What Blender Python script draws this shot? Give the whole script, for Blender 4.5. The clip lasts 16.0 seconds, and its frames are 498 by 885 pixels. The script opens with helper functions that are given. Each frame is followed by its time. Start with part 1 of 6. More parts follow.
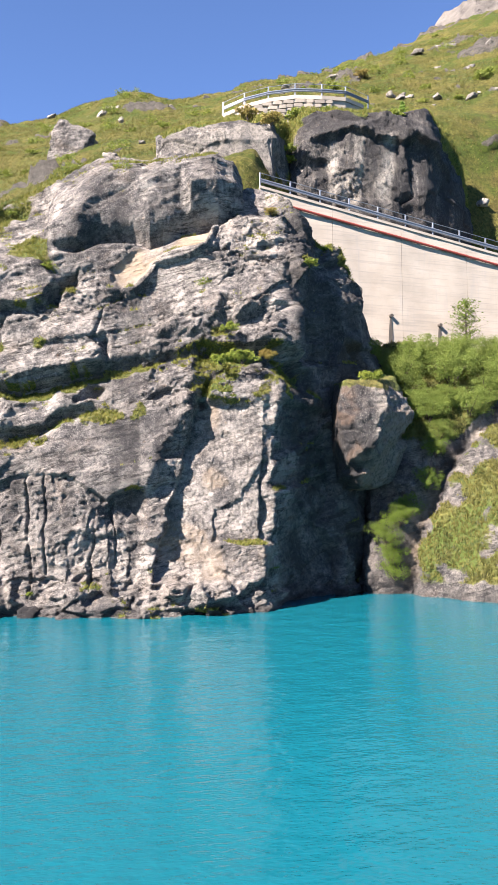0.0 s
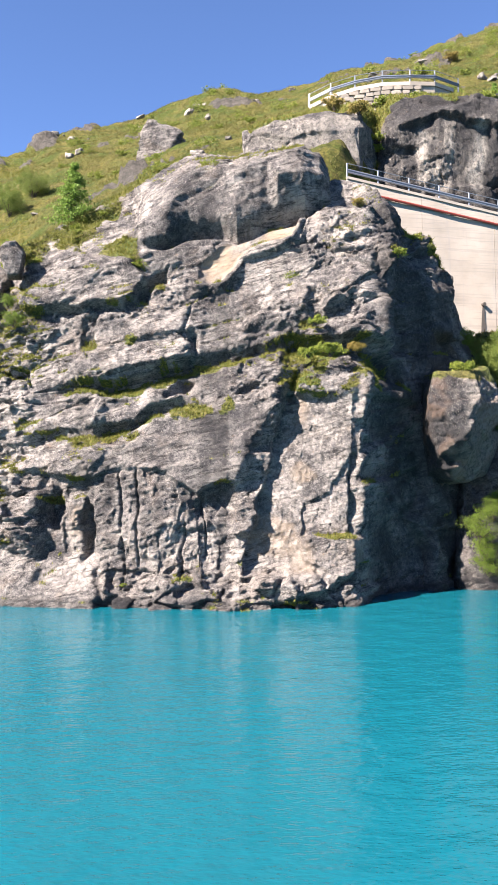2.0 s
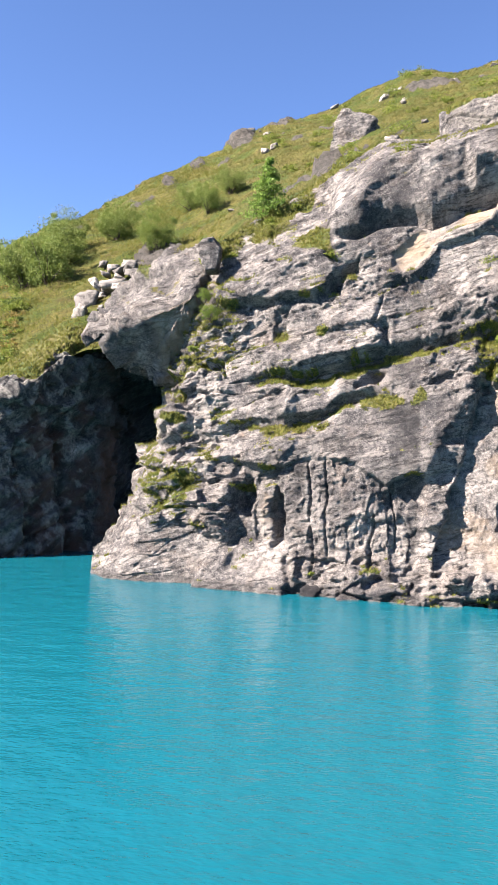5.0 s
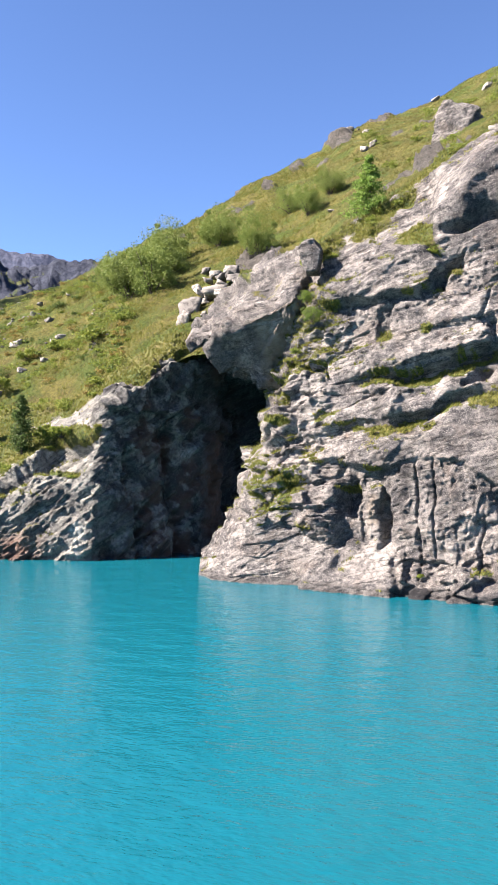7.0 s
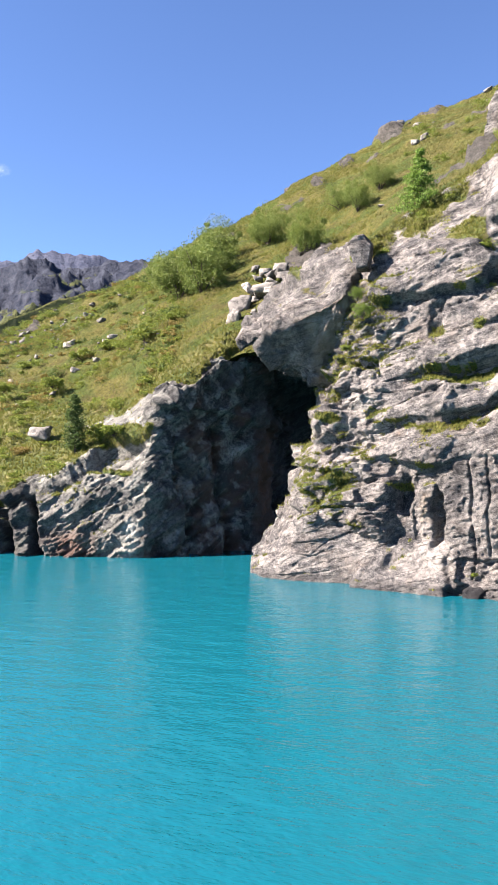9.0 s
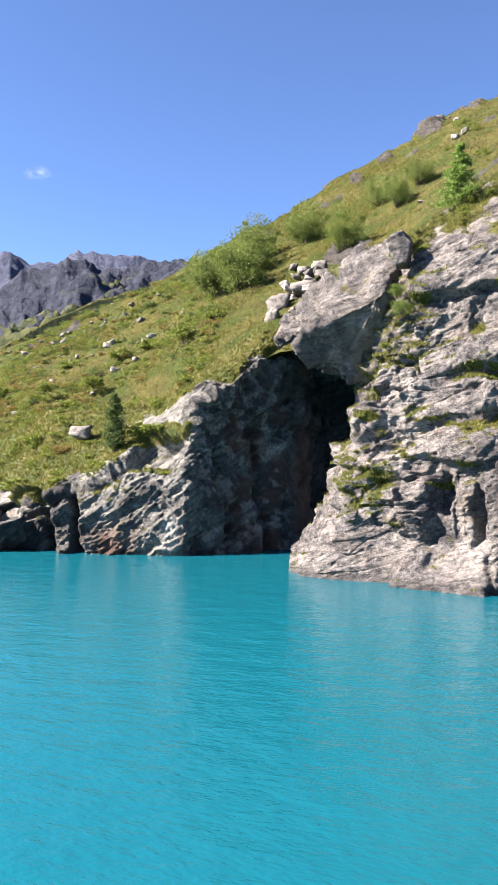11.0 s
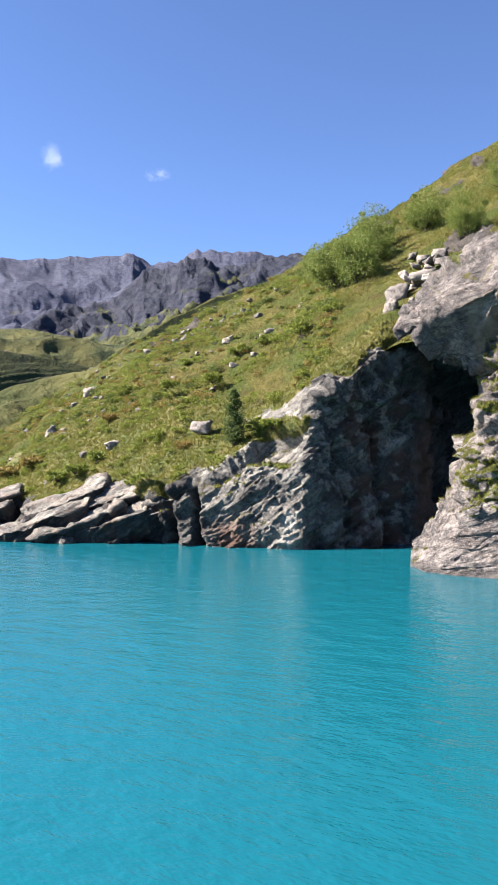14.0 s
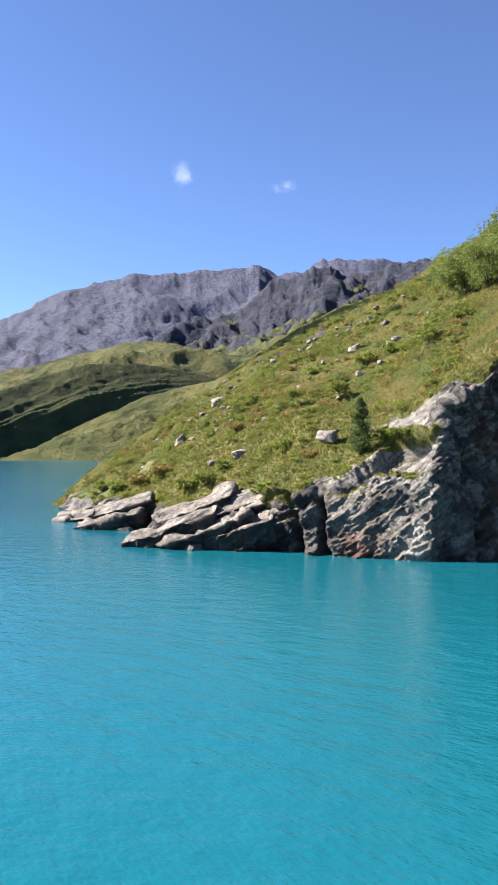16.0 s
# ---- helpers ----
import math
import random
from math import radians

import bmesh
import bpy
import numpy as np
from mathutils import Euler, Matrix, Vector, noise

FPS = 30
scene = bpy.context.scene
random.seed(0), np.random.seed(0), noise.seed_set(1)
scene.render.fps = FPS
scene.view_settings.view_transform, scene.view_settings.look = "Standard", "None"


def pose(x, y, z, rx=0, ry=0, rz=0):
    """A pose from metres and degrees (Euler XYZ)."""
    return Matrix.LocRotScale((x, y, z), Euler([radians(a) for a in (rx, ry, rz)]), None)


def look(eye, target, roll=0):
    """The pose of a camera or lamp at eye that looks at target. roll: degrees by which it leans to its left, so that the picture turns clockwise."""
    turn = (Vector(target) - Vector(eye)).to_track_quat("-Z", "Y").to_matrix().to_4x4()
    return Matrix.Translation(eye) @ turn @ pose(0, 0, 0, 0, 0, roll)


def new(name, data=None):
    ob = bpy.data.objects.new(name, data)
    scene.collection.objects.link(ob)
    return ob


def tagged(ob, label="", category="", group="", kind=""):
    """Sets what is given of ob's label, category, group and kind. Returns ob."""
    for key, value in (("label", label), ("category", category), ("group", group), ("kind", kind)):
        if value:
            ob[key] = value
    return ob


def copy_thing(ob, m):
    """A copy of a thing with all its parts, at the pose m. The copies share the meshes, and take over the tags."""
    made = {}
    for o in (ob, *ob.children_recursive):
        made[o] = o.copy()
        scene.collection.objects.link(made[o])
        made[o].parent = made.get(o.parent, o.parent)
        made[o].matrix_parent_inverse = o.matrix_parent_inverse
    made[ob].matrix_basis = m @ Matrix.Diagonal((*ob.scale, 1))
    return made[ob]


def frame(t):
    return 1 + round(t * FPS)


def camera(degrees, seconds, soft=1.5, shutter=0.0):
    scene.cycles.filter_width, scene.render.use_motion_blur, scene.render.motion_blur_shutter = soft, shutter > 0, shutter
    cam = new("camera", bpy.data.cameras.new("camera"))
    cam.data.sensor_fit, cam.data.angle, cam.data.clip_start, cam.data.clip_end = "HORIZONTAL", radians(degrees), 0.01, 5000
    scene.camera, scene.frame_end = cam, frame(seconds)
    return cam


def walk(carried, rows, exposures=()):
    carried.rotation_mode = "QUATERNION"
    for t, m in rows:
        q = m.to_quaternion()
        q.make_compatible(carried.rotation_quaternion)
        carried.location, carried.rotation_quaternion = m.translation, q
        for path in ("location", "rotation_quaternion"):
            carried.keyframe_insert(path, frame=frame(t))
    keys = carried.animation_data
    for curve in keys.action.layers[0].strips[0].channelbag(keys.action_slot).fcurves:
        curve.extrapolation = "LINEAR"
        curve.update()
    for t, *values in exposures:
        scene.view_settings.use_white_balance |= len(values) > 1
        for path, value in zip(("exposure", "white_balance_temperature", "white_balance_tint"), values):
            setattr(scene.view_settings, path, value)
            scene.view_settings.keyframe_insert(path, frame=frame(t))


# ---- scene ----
cam = camera(34.83, 16.0, soft=0.8)
EYE = Vector((0.0, 0.0, 7.5))
# seconds, bearing to the left of +y, degrees up, lean
TURNS = [
    (0.0, 0.00, 2.07, 0.50),
    (0.5, 1.76, 1.88, 0.43),
    (1.0, 3.42, 1.74, 0.42),
    (1.5, 4.86, 1.64, 0.36),
    (2.0, 6.37, 1.57, 0.30),
    (2.5, 8.44, 1.44, 0.21),
    (3.0, 11.10, 1.33, 0.31),
    (3.5, 13.78, 1.22, 0.60),
    (4.0, 16.12, 1.04, 0.94),
    (4.2, 16.97, 0.92, 1.10),
    (6.5, 25.45, 0.77, 0.73),
    (7.0, 27.50, 0.72, 0.38),
    (7.5, 29.04, 0.67, 0.21),
    (8.0, 30.10, 0.59, 0.09),
    (8.5, 30.66, 0.56, 0.11),
    (11.0, 33.92, 0.43, 0.07),
    (11.5, 34.92, 0.38, -0.01),
    (12.0, 35.93, 0.29, -0.06),
    (12.5, 37.14, 0.21, -0.03),
    (13.0, 38.57, 0.09, -0.08),
    (13.5, 40.50, -0.02, -0.25),
    (14.0, 42.46, 0.02, -0.42),
    (14.5, 44.69, 0.19, -0.56),
    (15.0, 47.12, 0.40, -0.54),
    (15.5, 49.47, 0.67, -0.38),
    (16.0, 51.53, 0.74, -0.34),
]


def heading(yaw, pitch, lean):
    a, p = radians(yaw), radians(pitch)
    return look(EYE, EYE + Vector((-math.sin(a) * math.cos(p), math.cos(a) * math.cos(p), math.sin(p))), lean)


# the picture darkens a little as the sky fills it
EXPOSURES = [(0.0, 2.39, 6350, 20), (4.0, 2.46, 6350, 20), (8.0, 2.42, 6350, 20), (12.0, 2.34, 6350, 20), (16.0, 2.15, 6350, 20)]
walk(cam, [(t, heading(yaw, pitch, lean)) for t, yaw, pitch, lean in TURNS], EXPOSURES)

# ---- sky and sun ----
SUN_BEARING, SUN_HEIGHT = 130.0, 38.0
world = bpy.data.worlds.new("world")
scene.world = world
world.use_nodes = True
wn = world.node_tree.nodes
sky = wn.new("ShaderNodeTexSky")
sky.sky_type, sky.sun_disc = "NISHITA", False
sky.sun_elevation, sky.sun_rotation = radians(SUN_HEIGHT), radians(-SUN_BEARING)
sky.altitude, sky.air_density, sky.dust_density, sky.ozone_density = 2500, 1.0, 0.0, 6.0
wn["Background"].inputs["Strength"].default_value = 0.05
world.node_tree.links.new(sky.outputs[0], wn["Background"].inputs["Color"])
lamp = bpy.data.lights.new("sun", "SUN")
lamp.energy, lamp.angle, lamp.color = 5.0, radians(0.55), (1.0, 0.91, 0.78)
sun = new("sun", lamp)
sb, sh = radians(SUN_BEARING), radians(SUN_HEIGHT)
sun.matrix_world = look((0, 0, 200), (200 * math.sin(sb) * math.cos(sh), -200 * math.cos(sb) * math.cos(sh), 200 - 200 * math.sin(sh)))

# ---- noise ----
rng = np.random.default_rng(7)


def lattice(i, j, k, seed):
    """A number from 0 to 1 for each cell of a lattice."""
    h = i * np.uint32(374761393) + j * np.uint32(668265263) + k * np.uint32(2147483647) + np.uint32(seed * 1274126177 & 0xFFFFFFFF)
    return scramble(h).astype(np.float32) * np.float32(1 / 16777216)


def scramble(h):
    h = (h ^ (h >> np.uint32(13))) * np.uint32(1274126177)
    h = (h ^ (h >> np.uint32(16))) * np.uint32(2246822519)
    return (h ^ (h >> np.uint32(15))) & np.uint32(0xFFFFFF)


def in_pieces(work):
    """Runs a function of points (n, 3) on short pieces of them, which is quicker."""
    def run(p, *args, **more):
        got = [work(p[i:i + 12000], *args, **more) for i in range(0, max(len(p), 1), 12000)]
        return tuple(np.concatenate(g) for g in zip(*got)) if isinstance(got[0], tuple) else np.concatenate(got)
    return run


@in_pieces
def vnoise(p, seed=0):
    """Smooth noise, -1 to 1, at the points p (n, 3)."""
    c = np.floor(p)
    f = (p - c).astype(np.float32)
    f = f * f * (3 - 2 * f)
    i, j, k = c.astype(np.int64).astype(np.uint32).T
    fx, fy, fz = f.T
    total = 0
    for dx in (0, 1):
        for dy in (0, 1):
            w = (fx if dx else 1 - fx) * (fy if dy else 1 - fy)
            low, top = lattice(i + np.uint32(dx), j + np.uint32(dy), k, seed), lattice(i + np.uint32(dx), j + np.uint32(dy), k + np.uint32(1), seed)
            total = total + w * (low + (top - low) * fz)
    return 2.0 * total.astype(float) - 1


def fbm(p, size, octaves=4, seed=0, gain=0.5):
    total, amp = 0, 1.0
    for o in range(octaves):
        total = total + amp * vnoise(p / size * 2 ** o + 17.3 * o, seed + o)
        amp *= gain
    return total


def ridged(p, size, octaves=4, seed=0):
    total, amp = 0, 1.0
    for o in range(octaves):
        total = total + amp * (1 - 2 * np.abs(vnoise(p / size * 2 ** o + 9.1 * o, seed + o)))
        amp *= 0.5
    return total


@in_pieces
def facets(p, size, seed=0, tilt=0.5, edge=0.10, lift=1.0):
    """Broken rock: cells of the given size, each with its own height and slant; also the distance to the joint between two cells."""
    q = p / np.asarray(size, float)
    c = np.floor(q)
    i, j, k = c.astype(np.int64).astype(np.uint32).T
    fx, fy, fz = (q - c).astype(np.float32).T
    base = i * np.uint32(374761393) + j * np.uint32(668265263) + k * np.uint32(2147483647) + np.uint32(seed * 1274126177 & 0xFFFFFFFF)
    few = np.float32(0.8 / 256)

    def cell(dx, dy, dz):
        h = scramble(base + np.uint32((dx * 374761393 + dy * 668265263 + dz * 2147483647) & 0xFFFFFFFF))
        a, b, e = h & np.uint32(255), (h >> np.uint32(8)) & np.uint32(255), h >> np.uint32(16)
        return fx - np.float32(dx + 0.1) - a * few, fy - np.float32(dy + 0.1) - b * few, fz - np.float32(dz + 0.1) - e * few, h

    d1, d2 = np.full(len(q), 9, np.float32), np.full(len(q), 9, np.float32)
    out, second = np.zeros(len(q), np.float32), np.zeros(len(q), np.float32)
    for dx in (-1, 0, 1):
        for dy in (-1, 0, 1):
            for dz in (-1, 0, 1):
                vx, vy, vz, h = cell(dx, dy, dz)
                d = vx * vx + vy * vy + vz * vz
                if not (d < d2).any():
                    continue
                g = (h * np.uint32(2654435761)) >> np.uint32(8)
                own = lift * (2 * ((g >> np.uint32(18)).astype(np.float32) / 64) - 1) + 4 * tilt * (((g & np.uint32(63)) / np.float32(64) - 0.5) * vx + (((g >> np.uint32(6)) & np.uint32(63)) / np.float32(64) - 0.5) * vy + (((g >> np.uint32(12)) & np.uint32(63)) / np.float32(64) - 0.5) * vz)
                closer, next_best = d < d1, d < d2
                second = np.where(closer, out, np.where(next_best, own, second))
                d2 = np.where(closer, d1, np.where(next_best, d, d2))
                out = np.where(closer, own, out)
                d1 = np.where(closer, d, d1)
    gap = np.sqrt(d2) - np.sqrt(d1)
    k = 0.5 + 0.5 * np.clip(gap / np.clip(edge / np.min(size), 0.02, 0.5), 0, 1)
    return (out * k + second * (1 - k)).astype(float), gap.astype(float)


def where_seen(mask, work, p):
    """The first result of work at the points where the mask is not nought, times the mask."""
    out = np.zeros(len(p))
    some = mask > 0.01
    got = work(p[some])
    out[some] = got[0] if isinstance(got, tuple) else got
    return out * mask


def step(x, w=0.1):
    return 0.5 + 0.5 * np.tanh(x / w)


def bump_at(az, z, a0, z0, wa, wz):
    return np.exp(-((az - a0) / wa) ** 2 - ((z - z0) / wz) ** 2)


def along(az, *pts):
    """Height of a line of (bearing, height) knots at each bearing."""
    pts = sorted(pts)
    return np.interp(az, [p[0] for p in pts], [p[1] for p in pts])


def between(az, a, b, w=0.5):
    return step(az - a, w) * step(b - az, w)


def strata(p, yaw, dip):
    m = np.array((Matrix.Rotation(radians(yaw), 3, "Z") @ Matrix.Rotation(radians(dip), 3, "Y")).transposed())
    return p @ m.T


# ---- meshes ----
def mesh_of(name, verts, faces, material=None, smooth=False):
    """A mesh from numpy arrays: verts (n, 3), faces (m, 3 or 4)."""
    me = bpy.data.meshes.new(name)
    k = faces.shape[1]
    me.vertices.add(len(verts))
    me.vertices.foreach_set("co", np.asarray(verts, np.float32).ravel())
    me.loops.add(faces.size)
    me.loops.foreach_set("vertex_index", np.asarray(faces, np.int32).ravel())
    me.polygons.add(len(faces))
    me.polygons.foreach_set("loop_start", np.arange(0, faces.size, k, dtype=np.int32))
    if smooth:
        me.polygons.foreach_set("use_smooth", np.ones(len(faces), bool))
    me.update(calc_edges=True)
    if material:
        me.materials.append(material)
    return me


def grid_faces(nu, nv):
    i = (np.arange(nu - 1)[:, None] * nv + np.arange(nv - 1)[None, :]).ravel()
    return np.stack([i, i + nv, i + nv + 1, i + 1], -1)


def blur(a, n):
    if n < 1:
        return a
    k = np.exp(-np.linspace(-2, 2, 2 * n + 1) ** 2)
    k /= k.sum()
    pad = np.concatenate([np.repeat(a[:1], n, 0), a, np.repeat(a[-1:], n, 0)])
    return np.stack([np.convolve(pad[:, c], k, "valid") for c in range(a.shape[1])], -1)


def loft(sections, nu, nv, soft=0.5):
    """A land surface through upright sections; each is a bearing and (distance, height) knots from foot to top.
    Returns points (nu, nv, 3) and bearings (nu, nv)."""
    sections = sorted(sections, key=lambda s: s[0])
    az0 = np.array([s[0] for s in sections])
    r0 = np.array([[k[0] for k in s[1:]] for s in sections], float)
    z0 = np.array([[k[1] for k in s[1:]] for s in sections], float)
    az = np.linspace(az0[0], az0[-1], nu)
    n = int(soft / (az[1] - az[0]))
    r = blur(np.stack([np.interp(az, az0, r0[:, c]) for c in range(r0.shape[1])], -1), n)
    z = blur(np.stack([np.interp(az, az0, z0[:, c]) for c in range(r0.shape[1])], -1), n)
    length = np.hypot(np.diff(r.mean(0)), np.diff(z.mean(0)))
    knots = np.r_[0, np.cumsum(length)]
    v = np.linspace(0, knots[-1], nv)
    rr = np.stack([np.interp(v, knots, r[i]) for i in range(nu)])
    zz = np.stack([np.interp(v, knots, z[i]) for i in range(nu)])
    m = max(1, nv // 60)
    rr, zz = blur(rr.T, m).T, blur(zz.T, m).T
    a = np.radians(az)[:, None]
    return np.stack([-np.sin(a) * rr, np.cos(a) * rr, zz], -1), np.repeat(az[:, None], nv, 1)


def normals(p):
    n = np.cross(np.gradient(p, axis=0), np.gradient(p, axis=1))
    n /= np.maximum(np.linalg.norm(n, axis=-1, keepdims=True), 1e-9)
    flip = np.sign((n * (p - np.array([0, 0, 60.0]))).sum(-1, keepdims=True))
    return -n * np.where(flip == 0, 1, flip)


def land(name, p, material, masks, label, category):
    nu, nv = p.shape[:2]
    me = mesh_of(name, p.reshape(-1, 3), grid_faces(nu, nv), material, smooth=False)
    col = me.attributes.new("cover", "FLOAT_COLOR", "POINT")
    col.data.foreach_set("color", np.ascontiguousarray(np.stack([m.ravel() for m in masks], -1), np.float32).ravel())
    return tagged(new(name, me), label, category, kind="structure")


def part(name, bm, material, parent, label=""):
    me = bpy.data.meshes.new(name)
    bm.to_mesh(me)
    bm.free()
    me.materials.append(material)
    ob = new(name, me)
    ob.parent = parent
    return tagged(ob, label)


def box_bm(size, at=(0, 0, 0), bevel=0.0, bm=None):
    bm = bm or bmesh.new()
    out = bmesh.ops.create_cube(bm, size=1.0, matrix=Matrix.Translation(at) @ Matrix.Diagonal((*size, 1)))
    if bevel:
        edges = list({e for v in out["verts"] for e in v.link_edges})
        bmesh.ops.bevel(bm, geom=edges, offset=bevel, segments=1, affect="EDGES")
    return bm


def tube_bm(points, radius, sides=8, bm=None):
    """A bent tube through points; radius one number or one for each point."""
    bm = bm or bmesh.new()
    pts = [Vector(p) for p in points]
    rings = []
    for i, p in enumerate(pts):
        d = (pts[min(i + 1, len(pts) - 1)] - pts[max(i - 1, 0)]).normalized()
        q = d.to_track_quat("Z", "Y")
        rad = radius[i] if isinstance(radius, (list, tuple)) else radius
        rings.append([bm.verts.new(p + q @ Vector((rad * math.cos(a), rad * math.sin(a), 0))) for a in np.linspace(0, 2 * math.pi, sides, endpoint=False)])
    for a, b in zip(rings, rings[1:]):
        for k in range(sides):
            bm.faces.new((a[k], a[(k + 1) % sides], b[(k + 1) % sides], b[k]))
    bm.faces.new(rings[0][::-1])
    bm.faces.new(rings[-1])
    return bm


# ---- materials ----
class Mat:
    """A small builder of node materials on object coordinates."""

    def __init__(self, name, rough=0.9, spec=0.3):
        self.m = bpy.data.materials.new(name)
        self.m.use_nodes = True
        self.t = self.m.node_tree
        self.b = self.t.nodes["Principled BSDF"]
        self.b.inputs["Roughness"].default_value = rough
        self.b.inputs["Specular IOR Level"].default_value = spec
        self.co = self.t.nodes.new("ShaderNodeNewGeometry").outputs["Position"]

    def node(self, kind, **inputs):
        n = self.t.nodes.new(kind)
        for key, value in inputs.items():
            self.put(value, n.inputs[key.replace("_", " ")])
        return n

    def put(self, value, socket):
        if isinstance(value, bpy.types.NodeSocket):
            self.t.links.new(value, socket)
        else:
            socket.default_value = value

    def scaled(self, s, turn=(0, 0, 0)):
        """Coordinates stretched by s along axes that are turned by the given degrees."""
        n = self.node("ShaderNodeMapping", Vector=self.co)
        n.vector_type = "TEXTURE"
        n.inputs["Scale"].default_value = [1 / a for a in s]
        n.inputs["Rotation"].default_value = [radians(a) for a in turn]
        return n.outputs[0]

    def noise(self, scale, detail=4, rough=0.6, vector=None, distortion=0.0):
        n = self.node("ShaderNodeTexNoise", Vector=vector or self.co, Scale=scale, Detail=detail, Roughness=rough, Distortion=distortion)
        return n.outputs["Fac"]

    def ramp(self, fac, *stops):
        n = self.node("ShaderNodeValToRGB", Fac=fac)
        e = n.color_ramp.elements
        while len(e) < len(stops):
            e.new(0.5)
        for el, (pos, c) in zip(e, stops):
            el.position, el.color = pos, (c, c, c, 1) if isinstance(c, (int, float)) else (*c, 1)
        return n.outputs["Color"]

    def mix(self, fac, a, b, mode="MIX"):
        n = self.t.nodes.new("ShaderNodeMix")
        n.data_type, n.blend_type = "RGBA", mode
        self.put(fac, n.inputs[0])
        for v, k in ((a, 6), (b, 7)):
            self.put((*v, 1) if isinstance(v, tuple) else v, n.inputs[k])
        return n.outputs[2]

    def math(self, op, a, b=0.0):
        n = self.t.nodes.new("ShaderNodeMath")
        n.operation, n.use_clamp = op, False
        self.put(a, n.inputs[0]), self.put(b, n.inputs[1])
        return n.outputs[0]

    def cover(self):
        n = self.t.nodes.new("ShaderNodeAttribute")
        n.attribute_name = "cover"
        s = self.node("ShaderNodeSeparateColor", Color=n.outputs["Color"])
        return s.outputs[0], s.outputs[1], s.outputs[2], n.outputs["Alpha"]

    def random(self):
        return self.t.nodes.new("ShaderNodeObjectInfo").outputs["Random"]

    def island(self):
        return self.t.nodes.new("ShaderNodeNewGeometry").outputs["Random Per Island"]

    def finish(self, color, bump=None, strength=0.3, distance=0.05, rough=None):
        self.put(color if isinstance(color, bpy.types.NodeSocket) else (*color, 1), self.b.inputs["Base Color"])
        if bump is not None:
            n = self.node("ShaderNodeBump", Height=bump, Strength=strength, Distance=distance)
            self.t.links.new(n.outputs[0], self.b.inputs["Normal"])
        if rough is not None:
            self.put(rough, self.b.inputs["Roughness"])
        return self.m


def grass_color(m):
    """Alpine turf: green, ochre and brown patches."""
    big, fine = m.noise(0.22, 4, 0.6), m.noise(3.6, 6, 0.78)
    base = m.mix(m.ramp(big, (0.42, 0.0), (0.58, 1.0)), (0.074, 0.104, 0.016), (0.165, 0.142, 0.038))
    base = m.mix(m.ramp(m.noise(0.55, 5, 0.65), (0.54, 0.0), (0.66, 0.6)), base, (0.085, 0.05, 0.022))
    return m.mix(m.ramp(fine, (0.36, 0.0), (0.66, 1.0)), base, (0.029, 0.038, 0.009))


